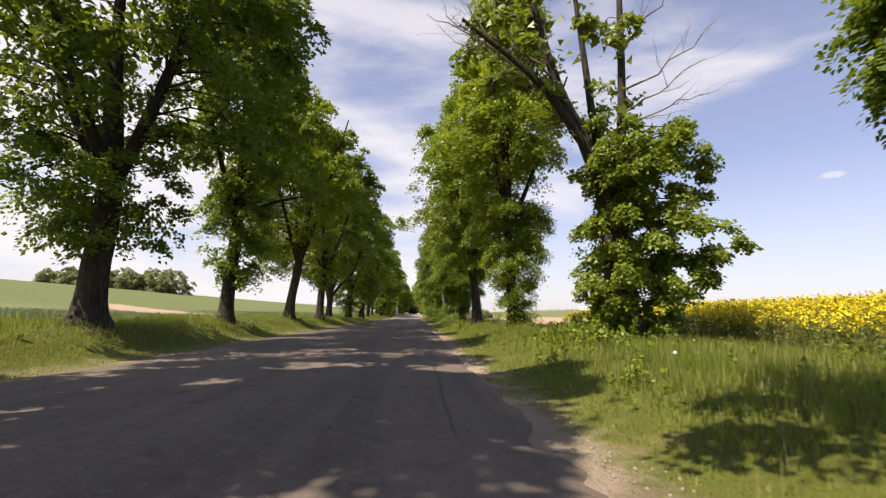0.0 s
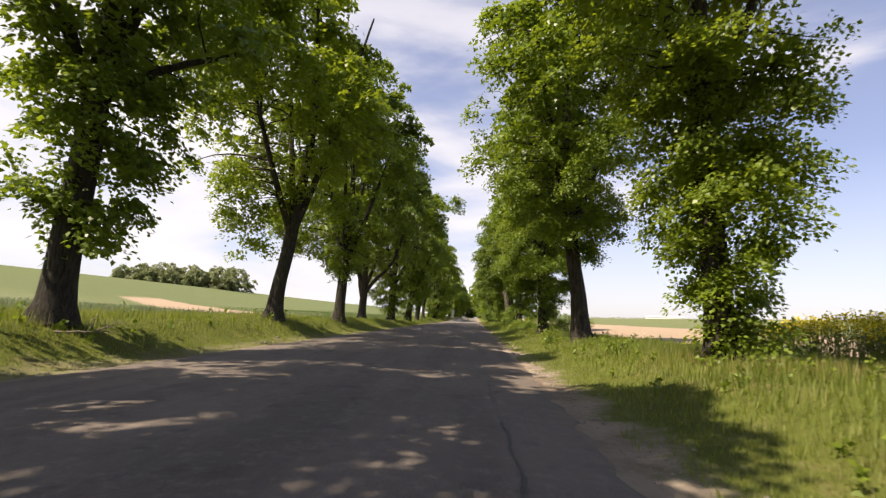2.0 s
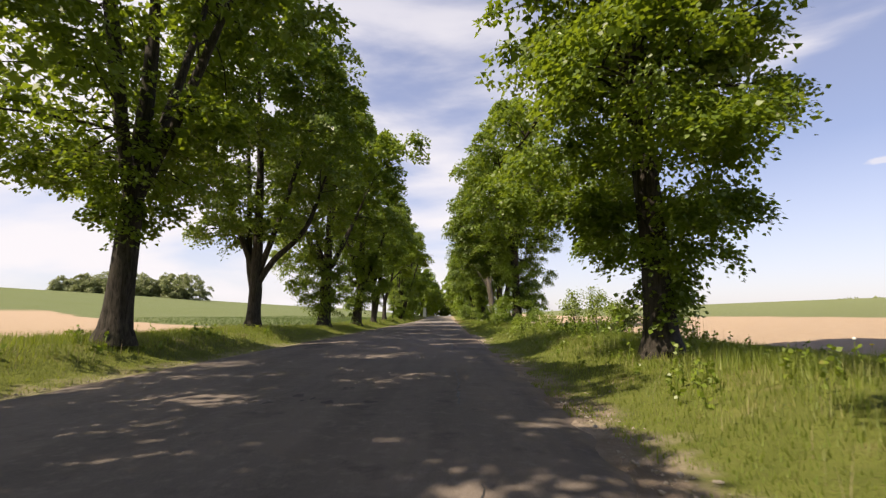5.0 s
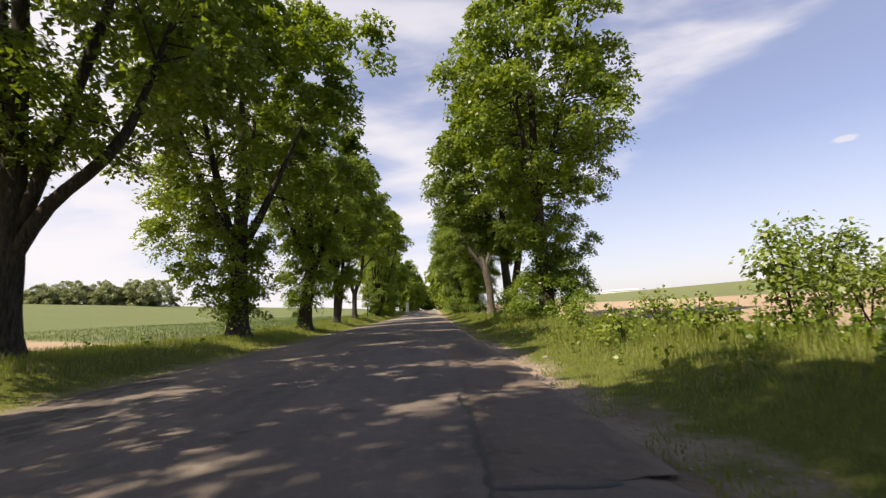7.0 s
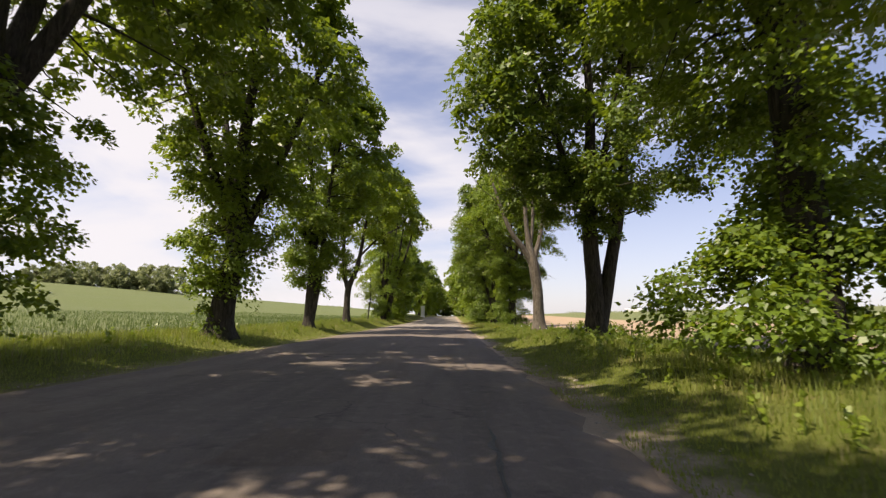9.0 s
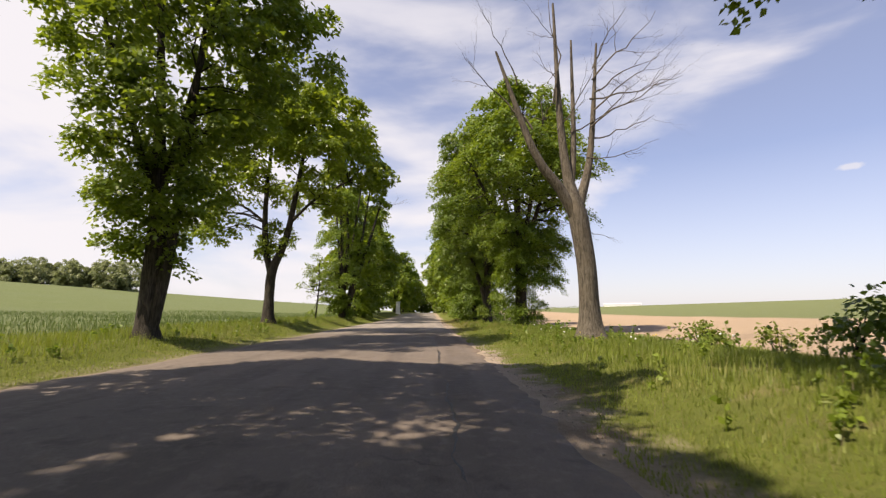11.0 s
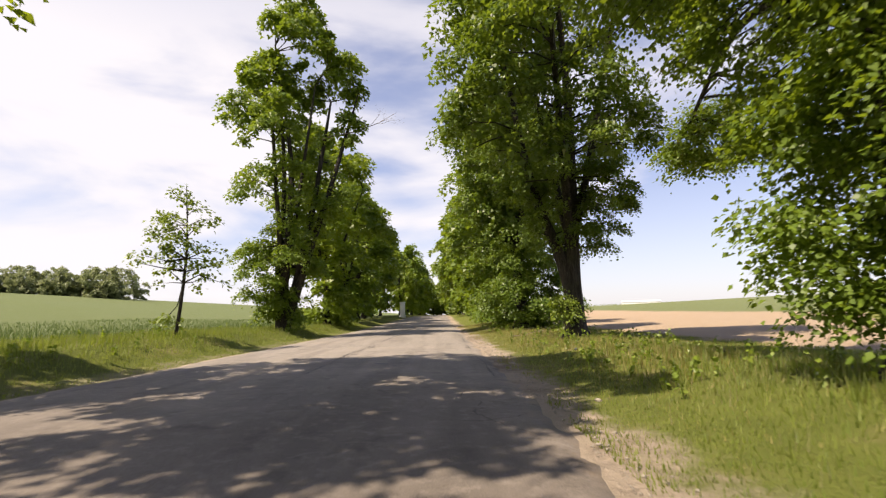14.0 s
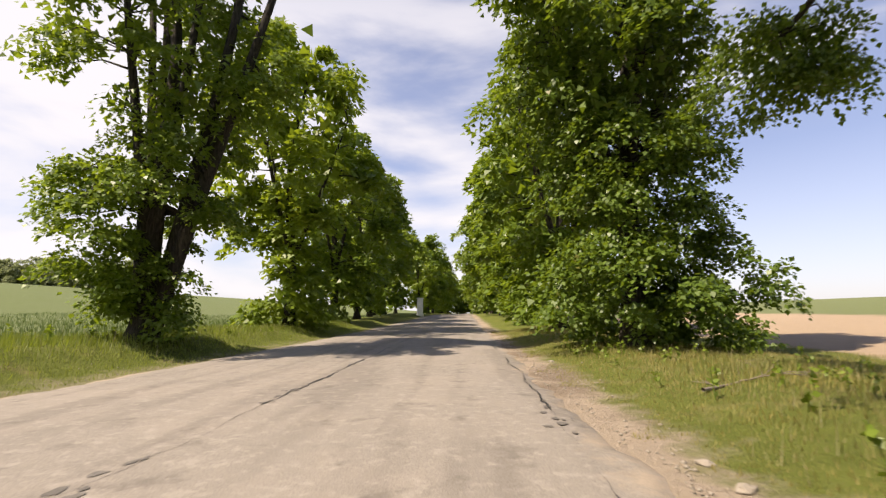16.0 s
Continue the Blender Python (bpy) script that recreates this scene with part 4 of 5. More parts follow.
lime(-7.2, 99.0, 0.24, 2.0, 15.5, 4.3, 3.0, (0.0, 0.0), 3, 1.5, seed=21, gap=0.54, reach=[(0.7, 1.4, 1.1), (2.4, 2.3, 1.9), (5.1, 2.7, 2.5), (8.2, 3.5, 4.2), (11, 3, 4.1), (13, 1.8, 3.6), (15.5, 0.8, 1.5)], leaves=32000, mat=M_LEAF, centre=(0.4, 0.0),
     extra_stems=[[(0.15, 0, 0.2, 0.2), (0.6, 0.1, 2.5, 0.17), (1.3, 0.2, 6.0, 0.13), (2.0, 0.4, 11.0, 0.05)], [(0.25, -0.1, 0.3, 0.2), (1.0, 0.0, 3.0, 0.16), (2.2, 0.1, 7.0, 0.11), (3.4, 0.3, 11.5, 0.03)], [(-0.2, 0.1, 0.3, 0.18), (-0.3, 0.2, 3.0, 0.16), (-0.2, 0.4, 7.0, 0.11), (-0.6, 0.5, 13.0, 0.03)]],
     extra=[], dead=[((1.6, 0.2, 9.0), (1, 0, 0.25), 3.2, 0.04)],
     label="several-stemmed roadside tree with open yellowish crown")

# right row of the avenue
lime(4.6, -1.4, 0.26, 3.5, 12.5, 3.9, 3.6, seed=30, leaves=30000, mat=M_LEAF_D, leaf=0.14, extra=[(-4.3, 3.0, 4.8, 1.2, 1.0, 0.8, 2.0), (-3.0, 3.4, 4.8, 1.2, 0.9, 0.8, 2.0), (-1.7, 2.8, 5.0, 1.1, 1.0, 0.8, 1.5), (1.35, 6.0, 4.0, 0.8, 0.9, 1.1, 4.5), (1.7, 6.3, 5.7, 1.0, 1.0, 1.1, 2.6)], extra_stems=[[(0, 0, 3.2, 0.12), (0.4, 2.8, 5.6, 0.09), (0.9, 5.8, 5.4, 0.03)]])
build_tree("lime_tree", 4.75, 11.0, [[(0, 0, 0, 0.40), (-0.05, 0, 1.5, 0.34), (-0.2, 0.05, 3.2, 0.28), (-0.75, 0, 4.7, 0.17), (-1.5, 0.1, 6.6, 0.11), (-2.4, 0.2, 10.5, 0.03)],
           [(-0.15, 0, 2.8, 0.18), (0.2, 0.2, 4.6, 0.13), (0.35, 0.3, 7.5, 0.09), (0.5, 0.6, 12.5, 0.03)], [(-0.5, 0, 4.2, 0.12), (-1.9, -0.3, 6.0, 0.09), (-3.8, -0.6, 7.4, 0.04)], [(-0.4, 0, 4.0, 0.12), (-0.6, 0.2, 6.5, 0.09), (-1.0, 0.3, 10.5, 0.03)]],
           crown_of(np.random.default_rng(31), [(0.4, 1.0, 1.4), (1.4, 1.5, 2.2), (2.7, 1.7, 2.8), (4.0, 1.3, 2.5), (5.4, 0.7, 1.6)], 1.0, 0.0, 1.35) + [
            (-1.5, 0.3, 7.4, 1.6, 1.5, 1.6, 1.8), (-0.4, 0.4, 9.2, 1.8, 1.6, 1.8, 1.6), (-2.8, 0.0, 7.8, 1.5, 1.4, 1.2, 1.3), (0.2, 0.3, 7.0, 0.9, 0.9, 1.6, 0.6), (0.1, 0.1, 5.4, 0.9, 0.8, 1.0, 1.0), (-1.0, 0, 5.7, 0.8, 0.8, 0.8, 0.6), (0.9, 0.1, 5.2, 0.8, 0.8, 0.8, 0.6), (-1.9, 0.0, 6.6, 0.9, 0.9, 0.7, 0.5)],
           29000, 0.14, M_SHOOT, fine=True, seed=31, clump=0.48, group="trees along the road", twig_r=0.8,
           dead=[((-1.4, 0.1, 6.4), (-1, -0.3, 0.35), 2.6, 0.035), ((0.35, 0.2, 6.2), (0.9, -0.3, 0.5), 2.4, 0.03), ((0.35, 0.3, 7.2), (0.7, -0.3, 0.8), 2.8, 0.03), ((-2.8, -0.4, 6.7), (-0.9, -0.5, 0.1), 2.2, 0.03), ((0.2, 0.2, 5.2), (1, -0.2, 0.35), 2.2, 0.03), ((0.3, 0.2, 5.6), (0.8, -0.2, 0.6), 2.2, 0.03)] + [((-0.9 - 0.33 * k, 0.05 - 0.07 * k, 5.1 + 0.27 * k), (-0.7 + 0.25 * (k % 3), -0.5 + 0.5 * (k % 2), -0.25 + 0.35 * (k % 4)), 1.5 + 0.2 * (k % 3), 0.022) for k in range(9)],
           label="old roadside lime half dead above and thick with sprouts below")
build_tree("sapling", 4.6, 12.7, [[(0, 0, 0, 0.03), (0.1, 0, 1.0, 0.025), (0.3, 0, 2.6, 0.01)]], [(0.2, 0, 1.7, 0.6, 0.6, 0.9, 1)], 420, 0.11, M_SHOOT, seed=29, clump=0.3, label="thin young shoot beside the old lime", category="sapling", per_clump=30)
lime(3.65, 18.2, 0.19, 4.2, 14.5, 3.3, 4.4, (-0.05, 0.0), 3, 1.5, seed=32, reach=[(0.6, 0.35, 0.45), (2.2, 1.15, 1.35), (3.5, 1.15, 1.35), (4.7, 2, 1.9), (6.7, 3.2, 2.5), (9.6, 2.5, 2.5), (13.5, 1, 1)], leaves=40000, leaf=0.112, mat=M_LEAF_Y, centre=(-0.3, 0.0),
     extra=[(0.2, -0.2, 0.35, 0.45, 0.4, 0.3, 0.5), (0.9, 2.7, 3.5, 0.8, 0.8, 0.6, 0.8), (1.3, 2.9, 4.2, 0.8, 0.8, 0.6, 0.7)], label="tall roadside lime with leafy sprouts along its trunk")
lime(3.25, 25.85, 0.235, 3.4, 15.0, 3.7, 3.2, (-0.09, 0.0), 3, 1.7, seed=33, reach=[(2.6, 0.3, 0.6), (2.9, 0.8, 1.2), (3.9, 2.3, 2.2), (4.5, 3.4, 2.6), (7.7, 4.1, 3.0), (11, 3.4, 2.9), (14.5, 1.2, 1.2)], leaves=38000, leaf=0.118, mat=M_LEAF, centre=(-0.8, 0.0),
     extra=[], label="big roadside lime with clean dark trunk and hanging crown")
lime(3.05, 32.6, 0.20, 4.0, 13.5, 3.5, 2.6, (-0.02, 0.0), 3, 1.6, seed=34, reach=[(0.9, 0.3, 0.6), (2.2, 1.6, 1.4), (3.0, 2.1, 2.0), (4.7, 3.2, 2.7), (6.5, 2.8, 2.7), (10, 2.6, 2.4), (13, 1, 1)], leaves=44000, leaf=0.128, mat=M_LEAF, centre=(-0.3, 0.0),
     extra=[(0.65, 3.9, 2.8, 0.6, 0.6, 1.0, 2.2), (0.75, 4.0, 4.2, 0.8, 0.8, 0.9, 2.2), (-1.5, 4.8, 3.45, 0.5, 0.6, 0.6, 1.4), (-1.2, 4.6, 5.2, 0.8, 0.8, 0.5, 1.0), (0.2, 3.0, 6.2, 1.3, 1.3, 1.0, 1.6)], extra_stems=[[(0.0, 0, 3.0, 0.09), (0.3, 1.6, 4.6, 0.07), (0.4, 3.6, 4.4, 0.03)], [(-0.1, 0, 3.6, 0.08), (-0.7, 2.4, 5.2, 0.06), (-1.3, 4.6, 4.9, 0.025)]], label="roadside lime with light drooping lower branches")
lime(3.9, 53.3, 0.24, 4.0, 13.6, 4.6, 4.3, (-0.02, 0.0), 3, 1.7, seed=36, gap=0.18, reach=[(2.7, 0.8, 0.9), (3.5, 1.5, 1.9), (5.8, 3.5, 3.5), (8.1, 4.1, 4.0), (10, 3.5, 4.2), (12, 1.8, 2.2), (13.4, 0.8, 0.8)], leaves=42000, leaf=0.125, mat=M_LEAF,
     extra=[(0.05, 0.1, 0.9, 1.7, 1.6, 0.8, 7.4), (0.25, 0.2, 1.7, 1.2, 1.2, 0.6, 3.6), (0.9, 0.9, 1.95, 0.9, 0.9, 0.6, 2.2), (1.2, 2.4, 5.4, 1.6, 1.3, 1.0, 2.6), (1.6, 1.8, 3.2, 0.9, 0.9, 0.7, 1.2), (0.3, 2.4, 4.3, 1.3, 1.0, 0.75, 1.5), (-0.4, 2.0, 3.3, 0.8, 0.8, 0.6, 0.6), (0.5, 2.7, 3.4, 0.9, 0.9, 0.7, 0.9), (1.4, 2.9, 3.9, 0.9, 0.9, 0.7, 0.8)], label="tall roadside lime with bright hanging boughs and basal shoots")
lime(3.85, 61.5, 0.24, 3.4, 13.5, 4.3, 3.8, (-0.03, 0.0), 2, 1.4, seed=37, gap=0.18, reach=[(3.3, 0.8, 0.9), (4.3, 3.1, 2.3), (6.4, 4.5, 3.5), (8.5, 4.1, 3.7), (12, 2.4, 2.4)], leaves=32000, mat=M_LEAF_D,
     extra_stems=[[(0.12, 0, 0.4, 0.22), (0.45, 0.05, 2.0, 0.2), (0.9, 0.1, 4.5, 0.15), (1.4, 0.2, 9.0, 0.05)]], extra=[], label="twin-trunked roadside lime with dark crown")
build_tree("dead_tree", 4.2, 72.2, [[(0, 0, 0, 0.34), (-0.02, 0, 0.9, 0.275), (-0.08, 0, 2.2, 0.265), (-0.26, 0, 3.5, 0.265), (-0.45, 0.1, 4.5, 0.16), (-0.6, 0.2, 6.4, 0.10), (-0.7, 0.2, 10.0, 0.03)],
           [(-0.3, 0, 3.4, 0.17), (-0.75, -0.1, 4.2, 0.155), (-1.5, -0.2, 5.3, 0.12), (-2.5, -0.2, 8.2, 0.03)], [(-0.28, 0, 3.5, 0.14), (0.02, 0.1, 4.4, 0.125), (0.28, 0.2, 5.6, 0.095), (0.6, 0.3, 8.8, 0.03)], [(-0.4, 0.05, 4.2, 0.10), (-0.2, 0.3, 5.8, 0.08), (-0.1, 0.5, 9.0, 0.03)]], [], 0, 0.1, None, M_BARK_PALE, 38,
           "dead roadside tree with pale weathered bare trunk", group="trees along the road",
           dead=[((-1.5, -0.2, 5.9), (-0.8, 0, 0.7), 2.6, 0.035), ((0.25, 0.1, 6.1), (0.9, -0.1, 0.3), 2.6, 0.03), ((0.3, 0.2, 7.0), (0.9, -0.2, 0.2), 2.8, 0.03), ((-0.8, 0.1, 6.8), (-0.2, 0, 1.0), 3.0, 0.035), ((0.4, 0.2, 7.6), (0.8, 0, 0.6), 2.6, 0.03),
                 ((0.35, 0.2, 6.6), (0.9, -0.3, 0.5), 2.4, 0.028), ((0.42, 0.2, 7.2), (0.8, 0.2, 0.35), 2.6, 0.028), ((0.2, 0.2, 5.8), (0.9, 0.3, 0.35), 2.3, 0.026), ((0.45, 0.3, 8.0), (0.6, -0.2, 0.8), 2.2, 0.026), ((-0.7, 0.15, 6.0), (0.5, -0.3, 0.9), 2.2, 0.026), ((-1.9, -0.2, 7.2), (-0.5, -0.2, 0.9), 2.0, 0.024), ((0.1, 0.1, 5.2), (0.9, -0.2, 0.1), 1.8, 0.02), ((-0.3, 0.3, 6.0), (0.7, -0.3, 0.5), 2.2, 0.025), ((-0.05, 0, 3.1), (0.9, -0.4, -0.6), 0.8, 0.014), ((-0.4, 0, 3.2), (-0.9, -0.4, 0.2), 0.6, 0.012)])
lime(3.95, 80.8, 0.25, 3.0, 11.4, 3.4, 1.0, (0.0, 0.0), 4, 1.7, seed=39, reach=[(0.4, 0.9, 1.1), (1.3, 1.3, 1.8), (3.2, 1.7, 2.5), (5.8, 3.9, 3.6), (6.8, 4.1, 3.9), (9, 3.2, 3.0), (11.4, 1.2, 1.2)], leaves=54000, leaf=0.108, mat=M_LEAF,
     extra=[(0.9, 4.6, 3.7, 0.9, 0.8, 0.5, 1.6), (1.5, 4.4, 4.1, 0.8, 0.8, 0.5, 1.2)], extra_stems=[[(0.1, 0, 3.0, 0.07), (0.3, 2.2, 4.6, 0.055), (0.5, 4.6, 3.8, 0.02)]], label="full roadside tree leafy down to the ground")
lime(3.57, 90.1, 0.235, 2.5, 13.5, 4.3, 3.5, (0.0, 0.0), 3, 1.9, seed=40, gap=0.3, reach=[(2.8, 0.7, 1.2), (3.3, 1.5, 1.7), (5.2, 3.9, 3.2), (7.4, 4.3, 3.7), (11, 3.4, 3), (13.5, 1.2, 1.2)], leaves=38000, leaf=0.122, mat=M_LEAF_D, centre=(-0.6, 0.0),
     extra=[(0.3, 4.1, 3.9, 1.0, 0.8, 0.5, 1.8)], extra_stems=[[(0.0, 0, 2.6, 0.08), (0.1, 1.9, 4.2, 0.06), (0.25, 4.0, 4.1, 0.025)], [(-0.03, 0, 0.3, 0.16), (-0.12, 0, 1.4, 0.17), (-0.4, 0, 2.5, 0.155), (-1.0, 0.1, 4.4, 0.12), (-1.7, 0.2, 8.6, 0.04)]], label="stout roadside lime forking low with hanging crown")
# the darker leaf colour here stands in for deep shade inside the crown
lime(3.6, 99.3, 0.26, 3.0, 13.0, 3.3, 2.4, (0.0, 0.0), 4, 1.7, seed=41, reach=[(0.4, 1.9, 2.6), (1.2, 2.2, 2.8), (2.2, 1.9, 2.4), (3.9, 2.2, 2.1), (5.9, 2.9, 1.9), (8.4, 3.2, 2.4), (12, 1.8, 1.6)], leaves=44000, mat=M_LEAF_D, centre=(-0.3, 0.0),
     extra=[], label="roadside lime wrapped in a thick skirt of shoots")

# farther trees of both rows
rng_far = np.random.default_rng(77)
PROTO = []
for k in range(4):
    PROTO.append(lime((-7.6, 3.8, -8.0, 4.0)[k], (109.0, 108.5, 117.5, 117.0)[k], 0.22, 3.0, (13.5, 13.0, 12.0, 14.0)[k], 4.6, (2.4, 1.4, 2.4, 1.4)[k], (0.0, 0.0), 3, 1.6, seed=50 + k, leaves=11000, leaf=0.27,
                      mat=(M_LEAF_Y, M_LEAF, M_LEAF, M_LEAF)[k], extra=[(0.0, -0.6, 1.2, 1.5, 1.5, 1.1, 1.4)], label="roadside lime with shoots down to the grass", clump=0.8))
FAR = []
for k in range(3):
    FAR.append(lime((-8.6, 4.4, -9.4)[k], (126.5, 126.0, 135.5)[k], 0.22, 3.0, (13.0, 13.5, 12.0)[k], 4.5, 1.6, (0.0, 0.0), 3, 1.6, seed=60 + k, leaves=4800, leaf=0.44,
                    mat=(M_LEAF, M_LEAF, M_LEAF_Y)[k], extra=[(0.0, -0.4, 1.2, 1.5, 1.5, 1.0, 0.9)], label="leafy roadside lime farther down the avenue", clump=1.1))
k = 0
for yy in np.arange(135.0, 300, 9.3):
    for xx in (-7.6, 4.3):
        if k:
            px, py = xx + rng_far.uniform(-0.5, 0.5), yy + rng_far.uniform(-1, 1)
            s = rng_far.uniform(0.95, 1.15)
            if 118 < yy < 166 and xx < 0:
                px -= 3.0
            t = copy_thing(FAR[k % 3], pose(px, py, float(ground_z(px, py)) - 0.03, 0, 0, rng_far.uniform(0, 360)))
            t.scale = (s, s, s)
        k += 1

# ---- far woodland on the left, closing trees at the end of the road ----
for k, (px, py, s) in enumerate([(-212, 290, 0.7), (-203, 294, 0.7), (-196, 288, 0.9), (-188, 294, 1.0), (-181, 290, 0.85), (-173, 296, 0.95), (-166, 290, 0.85), (-158, 296, 0.95), (-150, 292, 1.05), (-143, 294, 1.1)]):
    build_tree("field_tree", px, py, [[(0, 0, 0, 0.3), (0.2, 0, 3, 0.26), (0, 0.3, 9 * s, 0.08)]], crown_lobes(rng_far, 0, 0, -2.0, 12.0 * s, 10.2 * s) + [(0, 0, 2.2 * s, 7.6 * s, 6.4 * s, 2.6 * s, 8.0), (0, -3.0 * s, 5.0 * s, 7.0 * s, 4.0 * s, 2.6 * s, 5.0)], 9500, 0.6, M_FAR_HAZED, seed=200 + k, clump=1.6, label="broad leafy tree in a distant field copse", group="copse in the field")
END = lime(-3.5, 296, 0.24, 3.0, 13.0, 6.0, 0.3, seed=66, leaves=5200, leaf=0.5, extra=[(0, 0, 1.4, 3.6, 2.4, 1.4, 6.0)], label="leafy tree closing the view where the road bends", clump=1.2)
for k, (px, py) in enumerate([(2.5, 298), (-9.5, 297), (8.5, 300), (-1, 305), (-15, 300)]):
    copy_thing(END, pose(px, py, float(ground_z(px, py)) - 0.03, 0, 0, 70 * k))


def horizon_wood(name, x0, y0, x1, y1, height, n, seed):
    """A far strip of woodland on the skyline."""
    rng = np.random.default_rng(seed)
    t = rng.uniform(0, 1, n)
    px, py = x0 + (x1 - x0) * t + rng.normal(size=n) * 6, y0 + (y1 - y0) * t + rng.normal(size=n) * 6
    top = height * (0.55 + 0.45 * value_noise(t * 30, t * 0, seed))
    c = np.column_stack([px, py, ground_z(px, py) + rng.uniform(0.1, 1, n) * top])
    g = rng.normal(size=(n, 3))
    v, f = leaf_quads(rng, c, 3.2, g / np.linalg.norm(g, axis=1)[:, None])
    ob = mesh_object(name, v, f, M_FAR_HAZED)
    tagged(ob, "thin strip of haze-paled woodland on the far skyline", "woodland", kind="stuff")


horizon_wood("far_wood", -420, 420, -300, 520, 7, 1400, 301)
horizon_wood("far_wood", -520, 900, -240, 1200, 8, 2200, 302)
horizon_wood("far_wood", 420, 560, 560, 360, 6, 2200, 303)
horizon_wood("far_wood", 300, 1300, 900, 900, 9, 2600, 304)


# ---- grass, weeds and crops ----
def blades(name, rng, x, y, height, width, mat, label, bend=0.45, zf=None):
    """Leaning pointed blades at the places x, y."""
    n = len(x)
    a = rng.uniform(0, 2 * math.pi, n)
    d = np.column_stack([np.cos(a), np.sin(a), np.zeros(n)])
    s = np.column_stack([-np.sin(a), np.cos(a), np.zeros(n)])
    h = np.broadcast_to(height, (n,)) * rng.uniform(0.55, 1.35, n)
    b = (bend * rng.uniform(0.2, 1.5, n) * h)[:, None]
    w = (np.broadcast_to(width, (n,)) * rng.uniform(0.7, 1.3, n))[:, None]
    p = np.column_stack([x, y, (zf or ground_z)(x, y) - 0.01])
    t = p + np.array([0, 0, 1.0]) * h[:, None] + d * b * 0.8
    v = np.stack([p - s * w * 0.5, p + s * w * 0.5, t], 1).reshape(-1, 3)
    f = np.arange(3 * n).reshape(-1, 3)
    ob = mesh_object(name, v, f, mat)
    tagged(ob, label, "grass", kind="stuff")
    return ob


def verge_points(rng, n, x0, x1, y0, y1, clump=0.55, skew=1.0):
    """Places that gather in tufts, denser towards the near stretch."""
    x, y = x0 + (x1 - x0) * rng.uniform(0, 1, n * 3) ** skew, rng.uniform(y0, y1, n * 3)
    keep = rng.uniform(0, 1, n * 3) < (1 - clump) + clump * value_noise(x * 1.3, y * 1.3, 91) ** 1.3 * 1.6
    return x[keep][:n], y[keep][:n]


rng_g = np.random.default_rng(5)
# right verge: taller meadow grass away from the road, short by the sandy margin
gx, gy = verge_points(rng_g, 340000, 1.0, 7.9, 1.5, 112, 0.45, 1.35)
keep = gx > 0.95 + 0.5 * value_noise(gy * 0.5, gy * 0, 14) + 0.55 * (value_noise(gx * 2.7, gy * 2.7, 15) - 0.5)
gx, gy = gx[keep], gy[keep]
tall = 0.05 + (0.19 - 0.05 * smooth(gy, 24, 30)) * smooth(gx, 1.5, 3.6) * (1 - 0.85 * smooth(gy, 23, 27) * smooth(gx, 3.9, 5.3)) * (0.4 + 0.8 * value_noise(gx * 0.9, gy * 0.9, 44)) * (1 - 0.25 * smooth(gy, 80, 87))
parched = gy + 7 * (value_noise(gx * 0.6, gy * 0.6, 71) - 0.5) + 3 * rng_g.normal(size=len(gx)) > 84 + 1.2 * (gx - 3)
parched |= np.hypot(gx - 4.4, (gy - 18.0) * 0.7) + rng_g.normal(size=len(gx)) * 0.5 < 1.3
blades("meadow_grass", rng_g, gx[~parched], gy[~parched], tall[~parched], 0.012, M_GRASS, "fresh green meadow grass on the sunny verge")
blades("meadow_grass", rng_g, gx[parched], gy[parched], tall[parched] * 0.8, 0.011, M_GRASS_DRY, "short yellowing grass on the trodden verge")
gx, gy = verge_points(rng_g, 150000, -9.6, -5.5, 4.0, 116, 0.45)
tall = 0.06 + 0.15 * smooth(-gx, 5.8, 7.4) * (0.4 + 0.75 * value_noise(gx * 0.9, gy * 0.9, 45))
blades("meadow_grass", rng_g, gx, gy, tall, 0.014, M_GRASS, "green grass under the trees on the shaded verge")
gx, gy = verge_points(rng_g, 5000, 1.6, 5.6, 1.0, 110, 0.9)
blades("dry_grass", rng_g, gx, gy, 0.20, 0.005, M_STRAW, "straw-coloured dry stalks among the meadow grass", 0.3)
gx, gy = verge_points(rng_g, 4000, -9.2, -6.2, 6.0, 110, 0.9)
blades("dry_grass", rng_g, gx, gy, 0.26, 0.008, M_STRAW, "straw-coloured dry stalks under the trees", 0.3)
# young corn on the left field, sown in lines
gx = -9.4 - 26 * rng_g.uniform(0, 1, 48000) ** 1.5
gy = np.round(rng_g.uniform(6, 135, 48000) / 0.16) * 0.16 + rng_g.normal(size=48000) * 0.02
edge = 1.5 * value_noise(gy * 0.4, gx * 0.4, 3)
bare = (gy + 1.07 * gx + edge > 24.5) & (gy + 0.82 * gx + edge < 46.5)
gx, gy = gx[~bare], gy[~bare]
pale = gy + 20 * value_noise(gx * 0.05, gy * 0.05, 9) < 66
blades("young_corn", rng_g, gx[pale], gy[pale], 0.18 + 0.08 * (1 - smooth(gy[pale], 34, 42)), 0.035, M_CROP, "grey-green young corn standing dense on the field", 0.35)
blades("young_corn", rng_g, gx[~pale], gy[~pale], 0.20, 0.035, M_CROP_G, "lush green young corn standing dense on the field", 0.35)


